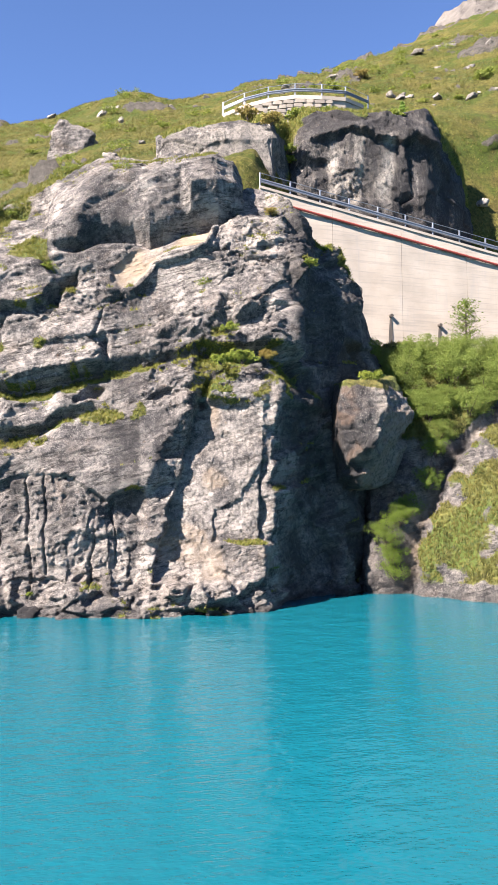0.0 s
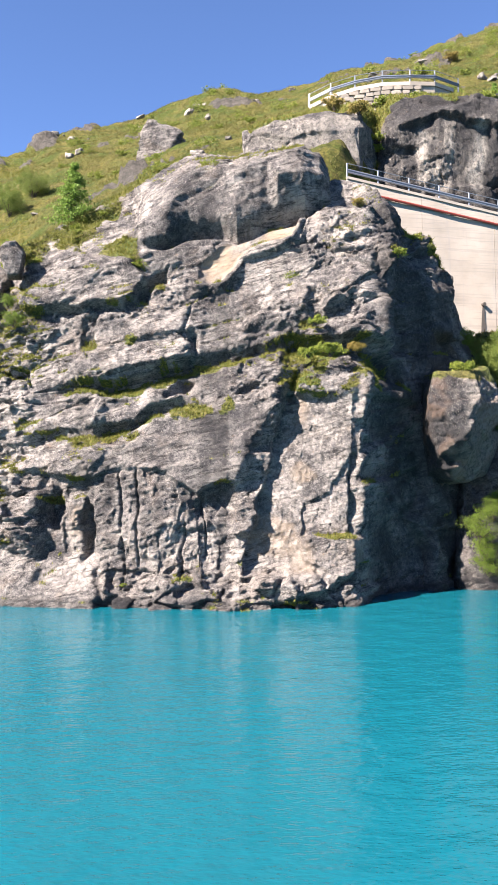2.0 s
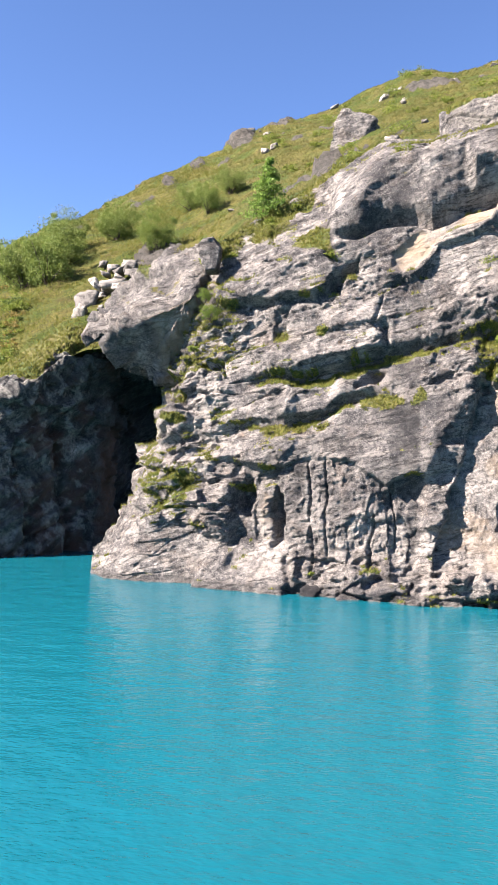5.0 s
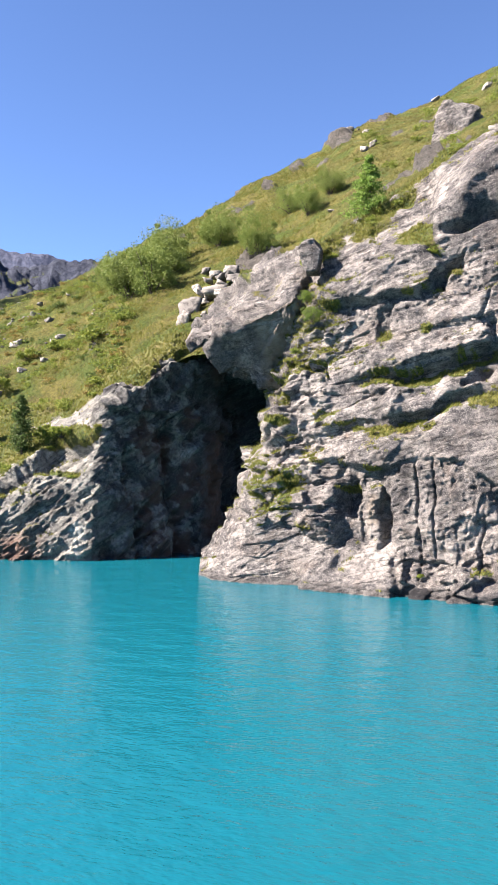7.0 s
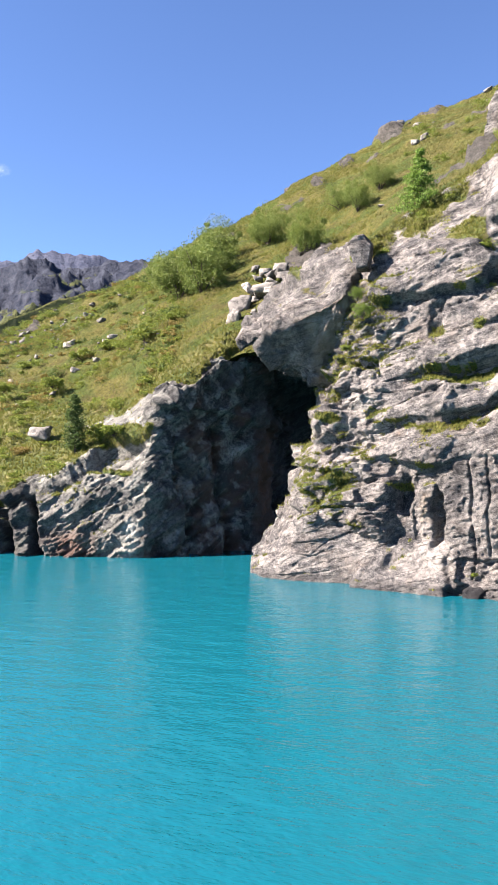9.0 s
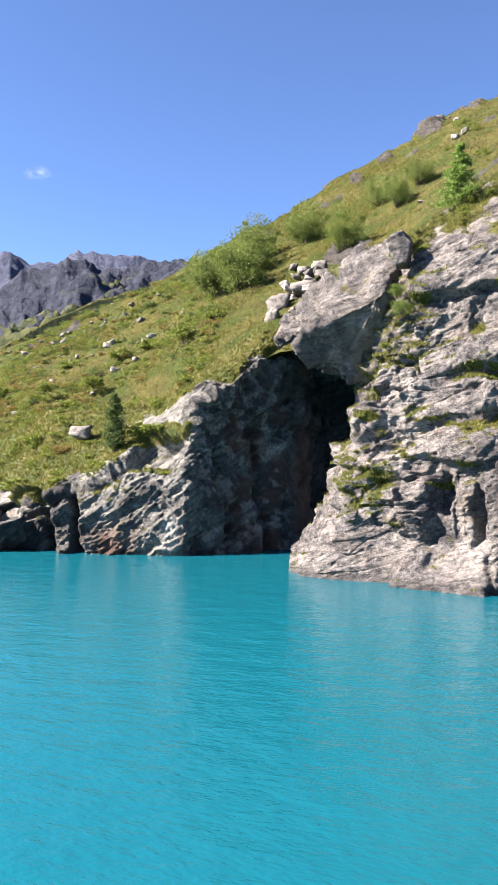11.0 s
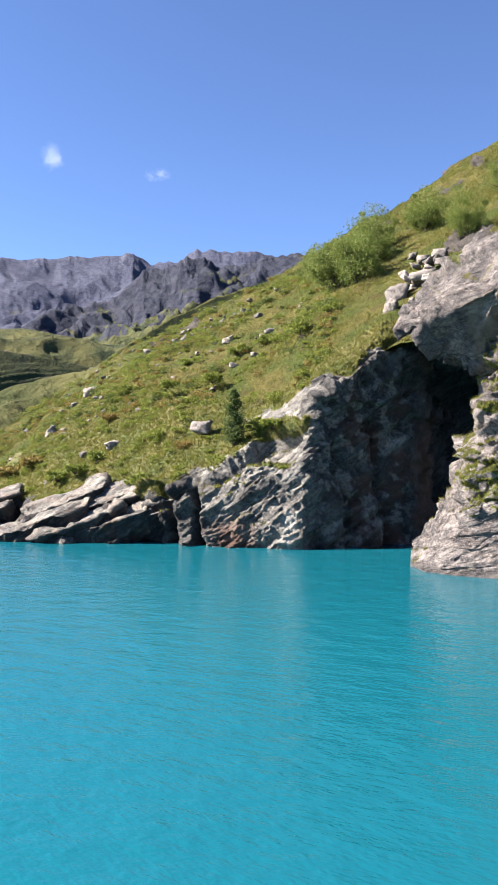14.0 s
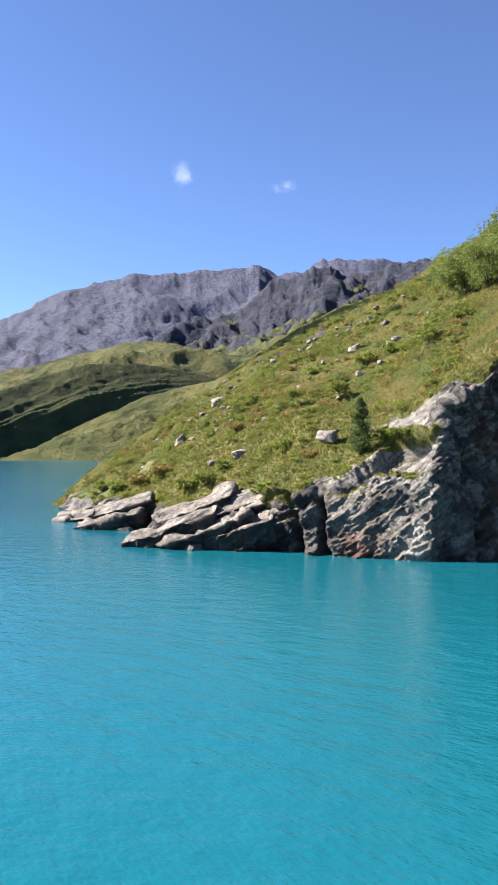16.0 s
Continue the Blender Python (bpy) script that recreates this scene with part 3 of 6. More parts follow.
    o += where_seen(whale * step(dz, 0.2), lambda q: 0.09 * facets(q, (5.0, 4.0, 0.5), 151, 0.6, 0.04, 0.8)[0] + 0.05 * facets(q, (1.1, 1.0, 0.22), 152, 0.9, 0.02, 0.8)[0], strata(flat, 0, -27))
    o -= 0.7 * between(a, 1.2, 13.8, 0.3) * np.exp(-((z - lip + 0.25) / 0.3) ** 2)
    scar = inside(aw, zw, [(10.0, 18.4), (9.8, 19.3), (8.5, 20.2), (6.1, 21.6), (2.3, 22.9), (3.4, 20.9), (6.1, 20.2), (8.5, 18.3), (9.3, 18.0)], 0.12)
    o -= 0.7 * scar * rel + 0.25 * scar
    # shoulder block on the upper left, with a zigzag cleft beside it
    shoulder = inside(aw, zw, [(22.2, 16.4), (21.4, 17.8), (19.9, 19.0), (16.7, 19.8), (14.9, 19.5), (13.6, 18.2), (14.4, 17.0), (15.2, 16.6), (18.2, 16.45)], 0.07)
    o += shoulder * (0.95 - 0.16 * (zw - 16.4)) - 0.5 * shoulder * rel
    o += 0.10 * where_seen(shoulder, lambda q: facets(q, (4.0, 3.0, 0.4), 153, 0.6, 0.03, 0.8), strata(flat, 0, -14))
    o -= 0.9 * inside(aw, zw, [(14.4, 16.9), (13.6, 18.4), (12.3, 18.9), (12.1, 18.3), (13.2, 17.8), (13.7, 16.8)])
    # the slab and the slanting chimney: a proud block, its receding flank, then the deeper slab
    edge_a = along(z, (2.0, 7.5), (5.0, 7.2), (6.5, 7.2), (8.4, 6.4), (10.0, 4.7), (10.8, 4.3))
    edge_b = along(z, (1.0, 7.0), (3.2, 6.4), (5.0, 5.8), (6.6, 5.2), (8.4, 4.8), (10.4, 4.35), (11.4, 4.0))
    reach = step(11.5 - zw, 0.15) * step(z - 1.7, 0.2)
    right_of_b = step(edge_b - aw + 0.1 * wob, 0.06) * step(a + 1.75, 0.15)
    flank = np.clip((edge_a - aw) / np.maximum(edge_a - edge_b, 0.2), 0, 1) * (1 - right_of_b)
    o += reach * 0.35 * np.exp(-((aw - edge_a - 0.6) / 0.8) ** 2) * step(z - 6.0, 0.5)
    o -= reach * 0.22 * flank * step(a - 3.0, 0.3)
    slab = reach * right_of_b
    deep = -1.05 + 0.7 * np.clip((edge_b - a) / 5.5, 0, 1) + 0.05 * fbm(flat, 0.8, 4, 33) + where_seen(slab, lambda q: 0.03 * facets(q, (0.5, 0.5, 0.5), 35, 0.9, 0.03)[0] + 0.02 * facets(q, (0.2, 0.2, 0.2), 36, 1.2, 0.02)[0], flat)
    o = o * (1 - slab) + slab * (deep + 0.18 * rel)
    o -= 0.9 * inside(aw, zw, [(4.3, 11.0), (3.1, 12.8), (2.6, 12.6), (3.4, 11.2)])
    o -= 0.22 * inside(aw, zw, [(2.6, 3.75), (2.4, 5.5), (0.4, 6.1), (-0.8, 8.1), (-1.7, 8.1), (-1.7, 3.75)], 0.05)
    o -= 0.4 * inside(aw, zw, [(-0.75, 8.1), (-1.6, 8.1), (-1.75, 3.8), (-1.0, 3.8)], 0.06)
    o += 0.45 * inside(aw, zw, [(2.8, 3.65), (-1.9, 3.65), (-1.9, 2.2), (-0.2, 1.3), (2.4, 2.4)], 0.1)
    o += 0.35 * inside(aw, zw, [(7.2, 2.0), (5.0, 2.1), (3.5, 1.9), (2.6, 0.6), (2.6, -1.0), (7.6, -1.0)], 0.1)
    grass += 1.2 * between(a, -1.5, 2.6, 0.15) * np.exp(-((z - 3.7) / 0.13) ** 2)
    # jointed lower wall under a roof, with an alcove, a leaning column and upright cracks
    low = along(a, (22.1, 7.1), (20.5, 6.8), (18.2, 6.8), (16.2, 7.2), (12.9, 7.2), (10.1, 5.9), (8.4, 6.5), (7.2, 6.5))
    wall = step(low - zw, 0.06) * between(a, 7.4, 21.2, 0.25) * step(zw - 1.0, 0.4)
    o -= wall * along(a, (22, 0.7), (18, 0.75), (16.5, 0.3), (12, 0.28), (10.5, 0.6), (8, 0.6))
    o -= 0.4 * wall * rel
    q = np.stack([a * 0.78 + 0.15 * wob, 0 * a, z * 0.55 + 0.08 * a], -1)
    o += where_seen(wall, lambda q: 0.07 * facets(q, (0.9, 5, 0.8), 71, 1.3, 0.05, 0.4)[0] + 0.025 * facets(q * np.array([1, 1, 2.0]), (0.42, 5, 0.42), 73, 1.3, 0.03, 0.15)[0] - 0.04 * np.exp(-(facets(q, (0.9, 5, 0.8), 71)[1] / 0.03) ** 2), q)
    for (a0, z0), (a1, z1), wide in (((15.6, 7.1), (15.4, 0.9), 0.10), ((14.3, 7.2), (14.4, 2.0), 0.07), ((11.1, 4.4), (11.4, 1.2), 0.09), ((9.6, 5.6), (9.2, 2.5), 0.06)):
        o -= 0.24 * np.exp(-((a + 0.4 * wob - a1 - (a0 - a1) * (z - z1) / (z0 - z1)) / wide) ** 2) * between(z, z1, z0, 0.15)
    o -= 0.9 * inside(aw, zw, [(21.1, 5.7), (20.3, 6.2), (19.9, 5.0), (20.2, 3.9), (20.9, 4.3)], 0.15)
    o -= 0.75 * inside(aw, zw, [(18.4, 5.7), (17.9, 5.2), (17.8, 2.9), (18.5, 2.4)], 0.1)
    o += 0.2 * inside(aw, zw, [(19.6, 5.4), (18.7, 5.0), (18.6, 2.4), (19.3, 2.4)], 0.15)
    panel = inside(aw, zw, [(17.2, 7.4), (14.4, 9.4), (8.5, 10.6), (4.8, 11.0), (5.6, 8.8), (7.4, 7.0), (8.6, 6.7), (10.1, 6.1), (12.9, 7.4)], 0.2)
    o -= 0.6 * panel * rel
    # ramp-like slabs and blocks along the water
    toe = inside(aw, zw, [(23.8, -1.5), (23.4, 0.5), (20.5, 2.5), (17.5, 2.2), (16.8, 0.5), (16.8, -1.5)], 0.12)
    o += toe * (0.95 - 0.3 * np.clip(z, 0, 3)) - 0.5 * toe * rel
    ramp = inside(aw, zw, [(31, -1.5), (30.8, 0.2), (28.0, 3.3), (24.5, 3.4), (22.3, 2.4), (23.8, -1.5)], 0.15)
    o -= 0.6 * ramp * rel
    o += 0.5 * step(1.2 + 0.9 * wob - z, 0.15) * between(a, -1.4, 16.8, 0.4)
    o += where_seen(step(1.9 + 0.6 * wob - z, 0.2) * between(a, -1.4, 16.8, 0.4), lambda q: 0.32 * facets(q, (1.3, 5, 0.9), 83, 0.9, 0.1, 0.8)[0], np.stack([a * 0.78, 0 * a, z], -1))
    # layered left end beside the cave: thin beds breaking off in ragged steps
    left = between(a, 21.8, 31, 0.6) * step(z - 3.0, 0.4)
    o += where_seen(left, lambda q: 0.24 * facets(q, (2.0, 1.8, 1.1), 81, 1.4, 0.04, 0.4)[0] + 0.08 * facets(q, (0.9, 0.8, 0.45), 87, 1.4, 0.03, 0.2)[0], strata(flat, 0, -14))
    o -= 0.6 * left * np.exp(-((zw - 8.1 + 0.10 * (a - 25)) / 0.35) ** 2) * step(fbm(flat, 2.0, 2, 88), 0.2)
    o -= 0.9 * inside(aw, zw, [(28.6, 12.4), (24.9, 12.4), (24.7, 10.4), (26.9, 10.1), (26.4, 8.5), (28.5, 7.0)], 0.15)
    p2 = (flat + n.reshape(-1, 3) * o[:, None]).reshape(p.shape)
    n2 = normals(p2)
    upward = n2[..., 2].ravel()
    tufts = fbm(flat, 1.6, 4, 12)
    fine = fbm(flat, 0.5, 3, 15)
    grass = grass * step(upward - 0.02 + 0.3 * fine, 0.25) * np.clip(0.85 + 1.0 * tufts + 0.5 * fine, 0, 1.3)
    crest = along(a, (31, 30), (27.4, 12.5), (24.7, 18.0), (20, 20.6), (17.6, 21.8), (14.5, 25.6), (9.9, 27.4), (5.8, 28.2), (1.8, 28.0), (-1.1, 26.2), (-3, 25.4), (-8, 19.5))
    grass += step(zw - crest + 0.2, 0.5) * np.clip(0.8 + 0.8 * tufts, 0, 1)
    grass += 1.1 * inside(aw, zw, [(17.5, 20.1), (15.9, 21.4), (14.6, 20.7), (13.9, 19.0), (14.6, 19.4), (16.0, 19.9)], 0.2)
    grass += 1.0 * bump_at(a, z, 3.6, 26.9, 1.0, 0.7) * (tufts > -0.3) + 0.8 * step(upward - 0.8, 0.05) * step(tufts - 0.35, 0.1) + 0.9 * between(a, 21, 27.5, 0.5) * step(z - 3.0, 0.5) * step(upward - 0.45, 0.08) * step(tufts, 0.1)
    for a0, z0, wa, wz in ((17.8, 14.4, 0.6, 0.45), (14.9, 14.5, 0.7, 0.35), (12.9, 17.7, 0.5, 0.25), (2.6, 15.5, 0.6, 0.3), (-4.0, 20.2, 0.5, 0.25), (20.6, 5.6, 0.8, 0.3), (24.6, 5.9, 0.7, 0.5), (25.4, 9.3, 0.9, 0.4)):
        grass += 0.95 * bump_at(aw, zw, a0, z0, wa, wz)
    red = 1.0 * scar * np.clip(0.65 + 0.9 * fbm(flat, 1.2, 4, 5), 0, 1)
    pale_scar = 0.35 * scar * np.clip(0.5 - 0.8 * fbm(flat, 1.2, 4, 5), 0, 1)
    red += 0.4 * slab * step(fbm(flat, 1.8, 3, 61) - 0.25, 0.15) + 0.6 * inside(aw, zw, [(19.2, 5.2), (18.8, 5.2), (18.7, 3.6), (19.1, 3.6)], 0.15) + 0.5 * inside(aw, zw, [(-0.8, 3.4), (-1.9, 3.5), (-1.6, 1.6)], 0.15)
    white = 0.4 * slab * step(fbm(flat, 1.2, 3, 63), 0.3) + 0.6 * between(a, 22.5, 28.5, 0.8) * between(z, 5.0, 11.0, 1.0) * step(fbm(flat, 1.0, 3, 64), 0.3)
    white += pale_scar + 0.9 * np.exp(-((a - 0.4) / 0.06) ** 2) * between(z, 4, 6.5, 0.4) + 0.45 * wall * step(fbm(flat, 1.4, 3, 68) - 0.1, 0.2) * step(4.6 - z, 0.8)
    streak = vnoise(np.stack([a * 1.1, 0 * a, z * 0.10], -1), 77)
    black = 0.6 * step(streak - 0.25, 0.2) * between(a, -1, 20, 1) * np.clip(0.4 + fbm(flat, 3.0, 3, 65), 0, 1) * (1 - scar)
    # first term paints shade on the bulge's undercut front
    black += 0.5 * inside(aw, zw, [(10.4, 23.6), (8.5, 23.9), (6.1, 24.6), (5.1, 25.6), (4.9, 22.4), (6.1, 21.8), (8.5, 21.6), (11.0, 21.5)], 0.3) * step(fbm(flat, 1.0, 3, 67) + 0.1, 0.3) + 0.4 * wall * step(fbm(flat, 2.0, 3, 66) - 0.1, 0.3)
    # the right flank's shade is painted dark through shade_side
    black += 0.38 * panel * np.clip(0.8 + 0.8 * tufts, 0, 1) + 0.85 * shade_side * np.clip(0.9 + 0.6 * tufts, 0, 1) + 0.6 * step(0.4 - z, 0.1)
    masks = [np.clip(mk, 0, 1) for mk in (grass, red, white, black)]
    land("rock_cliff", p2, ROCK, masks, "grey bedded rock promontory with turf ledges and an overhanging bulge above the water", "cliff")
    return p2, n2, masks[0].reshape(az.shape)


cliff_p, cliff_n, cliff_g = promontory()

# ---- headland: cave wall and low cliff ----
HEAD_CAVE = [
    (24.0, (78.0, -1.5), (78.0, 0.0), (78.0, 2.7), (76.0, 7.2), (72.0, 10.7), (64.0, 13.4), (62.0, 18.0)),
    (26.9, (75.0, -1.5), (75.0, 0.0), (75.0, 2.7), (74.0, 7.2), (70.0, 10.7), (62.0, 13.4), (60.5, 17.0)),
    (28.9, (66.0, -1.5), (66.0, 0.0), (68.0, 2.8), (69.0, 7.2), (67.5, 10.8), (62.5, 13.5), (61.5, 17.0)),
    (30.7, (59.0, -1.5), (59.2, 0.0), (60.5, 2.9), (61.5, 7.2), (62.0, 11.6), (61.0, 14.2), (62.5, 16.9)),
    (32.9, (57.4, -1.5), (57.8, 0.0), (59.0, 3.0), (60.0, 7.2), (60.3, 11.5), (59.5, 14.4), (63.0, 17.1)),
    (35.4, (56.6, -1.5), (57.0, 0.0), (58.0, 3.1), (58.6, 7.2), (58.8, 9.7), (57.6, 12.0), (63.0, 15.2)),
    (37.4, (55.8, -1.5), (56.2, 0.0), (56.8, 3.2), (57.2, 7.2), (57.4, 8.9), (57.0, 11.1), (63.0, 13.6)),
]
HEAD_LOW = [
    (38.6, (54.8, -1.5), (55.4, 0.0), (55.6, 2.5), (56.0, 5.2), (56.8, 7.1), (58.0, 8.9), (64.0, 11.8)),
    (41.1, (55.5, -1.5), (56.1, 0.0), (56.4, 2.0), (56.8, 4.4), (57.8, 6.1), (61.0, 7.8), (68.0, 11.6)),
    (45.1, (56.6, -1.5), (57.6, 0.0), (57.8, 1.5), (58.2, 3.0), (59.0, 4.8), (61.0, 6.0), (71.0, 10.9)),
    (48.0, (57.8, -1.5), (58.9, 0.0), (59.1, 1.3), (59.3, 2.4), (60.0, 3.8), (62.0, 4.9), (75.0, 11.0)),
    (51.6, (59.4, -1.5), (60.3, 0.0), (60.8, 0.9), (61.5, 1.7), (64.0, 3.1), (67.0, 4.2), (82.0, 10.3)),
    (55.7, (60.0, -1.5), (61.0, 0.0), (63.0, 0.5), (66.0, 1.0), (70.0, 2.0), (76.0, 3.3), (90.0, 8.6)),
    (60.3, (74.0, -1.5), (75.8, 0.0), (78.0, 0.4), (82.0, 0.7), (90.0, 1.5), (97.0, 2.5), (112.0, 5.3)),
    (63.2, (90.0, -1.5), (91.6, 0.0), (95.0, 0.3), (99.0, 0.7), (105.0, 1.3), (110.0, 2.0), (118.0, 3.2)),
    (65.0, (106.0, -1.5), (107.0, -0.2), (109.0, 0.0), (111.0, 0.1), (113.0, 0.1), (115.0, 0.1), (117.0, 0.1)),
]


def headland():
    p, az = loft(HEAD_CAVE + HEAD_LOW, 720, 250, 0.18)
    n = normals(p)
    flat = p.reshape(-1, 3)
    a, z = az.ravel(), flat[:, 2].copy()
    wob = fbm(flat, 1.6, 4, 240)
    aw, zw = a + 0.35 * wob, z + 0.25 * fbm(flat, 1.3, 4, 244)
    q = strata(flat, 42, -34)
    o = broken(flat, 42, -34, 203, 0.28, 0.035, 0.035, 1.0, 0.5)
    o += where_seen(step(a - 46, 1.0), lambda v: 0.35 * facets(v, (4.0, 3.5, 0.7), 208, 0.8, 0.06)[0], strata(flat, 35, -24))
    o += where_seen(step(38.2 - a, 0.3), lambda v: 0.24 * facets(v, (2.6, 2.6, 4.0), 206, 0.9, 0.05)[0] + 0.12 * facets(strata(v, 42, -34), (1.7, 1.5, 0.5), 207, 1.3, 0.03, 0.3)[0], flat + 0.2 * wob[:, None])
    o += where_seen(step(a - 36, 1), lambda v: 0.07 * facets(v, (1.6, 1.4, 0.7), 210, 1.4, 0.03, 0.35)[0] + 0.035 * facets(v, (0.5, 0.45, 0.25), 211, 1.4, 0.02, 0.15)[0], q)
    # clefts at the water and in the cave wall
    for c, w, d, h in ((46.3, 0.28, 1.8, 4.0), (48.4, 0.35, 1.6, 4.2), (50.3, 0.9, 2.4, 2.9), (59.4, 0.7, 3.0, 2.6), (35.6, 0.3, 0.9, 8.0), (32.6, 0.45, 1.1, 9.0), (54.6, 0.5, 0.8, 1.6)):
        o -= d * np.exp(-((aw - c - 0.12 * (z - 2)) / w) ** 2) * step(h - z, 0.5)
    # a thick bed juts over the cave wall like a roof, thinning towards the back
    bed = along(a, (38.6, 10.4), (37.8, 10.7), (35.0, 10.7), (33.3, 10.3), (31.3, 9.7), (29.7, 9.1), (27, 9.6))
    o += along(a, (39.0, 0.1), (37.6, 0.55), (35.0, 0.9), (32.0, 0.6), (29.0, 0.4)) * between(aw, 28.5, 38.4, 0.25) * step(zw - bed, 0.06) * np.exp(-np.maximum(zw - bed, 0) / 1.2)
    # turf brow over a shaded hollow in the low cliff
    brow = along(a, (24, 17), (30.7, 15.6), (32.9, 15.4), (35.4, 13.2), (37.4, 12.0), (38.6, 9.3), (41, 8.4), (42.7, 6.6), (45, 5.2), (48, 3.9), (51.6, 3.0), (55.7, 2.0), (60.3, 1.6), (65, 1.2))
    o += 0.3 * step(a - 39, 0.5) * np.exp(-((z - brow) / 0.3) ** 2) - 0.5 * np.exp(-((z - brow + 0.75) / 0.4) ** 2) * step(vnoise(np.stack([a * 0.9, 0 * a, 0 * a], -1), 219) + 0.2, 0.3)
    o -= 1.0 * inside(aw, zw, [(42.9, 6.2), (41.2, 8.0), (39.2, 8.7), (38.0, 8.6), (38.0, 7.8), (39.8, 6.9), (41.4, 6.0)], 0.2, 1.0)
    o = o * np.where(a > 58, 0.7, 1.0) * (1 - 0.7 * step(z - brow - 0.5, 0.3))
    p2 = (flat + n.reshape(-1, 3) * o[:, None]).reshape(p.shape)
    n2 = normals(p2)
    up = n2[..., 2].ravel()
    tufts = fbm(flat, 2.0, 4, 212)
    edge = along(a, (24, 16.5), (30.7, 15.0), (32.9, 14.8), (35.4, 12.8), (37.4, 11.9), (38.6, 10.0), (41, 8.6), (43, 6.4), (45, 5.7), (48, 4.3), (51.6, 3.4), (55.7, 2.3), (60.3, 1.9), (63.2, 1.5), (65, 1.3))
    grass = step(z + 0.7 * tufts - edge, 0.25)
    # bare slabs show along the rim above the cave
    grass *= 1 - np.clip(1.2 * inside(aw, zw, [(43.0, 9.5), (40.6, 10.2), (37.8, 12.4), (36.2, 12.9), (36.0, 12.0), (38.0, 10.0), (41.0, 8.8)], 0.3, 1.0) + 0.4 * tufts - 0.1, 0, 1)
    grass += 0.9 * bump_at(a, z, 41.0, 6.0, 1.8, 0.22) + 1.0 * inside(aw, zw, [(42.6, 8.6), (40.0, 9.3), (37.9, 9.2), (37.9, 8.7), (40.2, 8.4), (42.4, 7.4)], 0.15, 1.0) + 0.6 * step(up - 0.75, 0.08) * step(tufts, 0.2) * step(z - 1.0, 0.3) * step(a - 38, 1)
    red = 0.6 * bump_at(a, z, 43.6, 0.8, 1.3, 1.0) + 0.85 * bump_at(a, z, 30.0, 5, 0.6, 5) + 0.4 * between(a, 29, 36, 1) * step(tufts - 0.3, 0.2)
    white = 0.35 * between(a, 38.4, 46, 0.6) * step(fbm(q, 1.6, 4, 215) - 0.05, 0.25) + 0.9 * bump_at(a, z, 39.6, 1.2, 0.5, 1.6) + 0.9 * bump_at(aw, zw, 31.8, 7.3, 0.3, 0.6) + 0.4 * step(a - 52, 1) * step(tufts, 0.3)
    white += 0.5 * between(a, 31.0, 37.6, 0.6) * step(fbm(q, 0.6, 4, 218) - 0.25, 0.1)
    # cave wall and hole: shade painted in as black, right of bearing 38
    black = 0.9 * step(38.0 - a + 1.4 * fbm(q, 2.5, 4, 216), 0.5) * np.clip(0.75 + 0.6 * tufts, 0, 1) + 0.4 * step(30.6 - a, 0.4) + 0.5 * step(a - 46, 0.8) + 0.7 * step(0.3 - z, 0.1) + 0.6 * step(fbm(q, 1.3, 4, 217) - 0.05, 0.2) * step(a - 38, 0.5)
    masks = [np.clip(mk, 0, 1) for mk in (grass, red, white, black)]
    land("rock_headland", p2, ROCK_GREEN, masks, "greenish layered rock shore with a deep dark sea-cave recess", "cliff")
    return p2, n2, masks[0].reshape(az.shape)


head_p, head_n, head_g = headland()

# ---- hillside above the cliffs, to the first skyline ----
SLOPE_LEFT = [
    (66.0, (114.0, -2.0), (118.0, -1.5), (119.0, -1.0), (122.0, -1.0), (180.0, -4.0)),
    (64.6, (112.0, -1.0), (116.0, 0.5), (119.0, 1.3), (122.0, 1.3), (180.0, -4.0)),
    (61.7, (108.0, 3.0), (112.0, 5.0), (116.0, 6.2), (120.0, 6.5), (180.0, 0.0)),
    (59.7, (99.0, 3.0), (105.0, 5.5), (114.0, 8.2), (121.0, 9.5), (180.0, 2.0)),
    (57.3, (90.0, 5.0), (97.0, 7.7), (112.0, 10.9), (122.0, 13.3), (180.0, 6.0)),
    (53.2, (79.0, 6.0), (86.0, 9.6), (104.0, 14.3), (118.0, 18.4), (180.0, 14.0)),
    (49.1, (70.0, 6.2), (77.0, 10.3), (96.0, 17.2), (112.0, 22.6), (180.0, 20.0)),
    (45.0, (65.0, 5.8), (71.0, 10.0), (90.0, 18.4), (108.0, 26.0), (180.0, 26.0)),
    (41.0, (63.0, 7.2), (68.0, 10.7), (86.0, 19.6), (106.0, 29.1), (180.0, 32.0)),
    (38.0, (61.0, 9.2), (65.0, 12.6), (82.0, 21.1), (106.0, 32.5), (180.0, 38.0)),
    (35.4, (60.0, 12.5), (64.0, 14.9), (80.0, 22.5), (106.0, 34.9), (180.0, 42.0)),
    (32.1, (60.0, 14.5), (65.0, 17.1), (82.0, 25.2), (112.0, 39.9), (180.0, 50.0)),
]
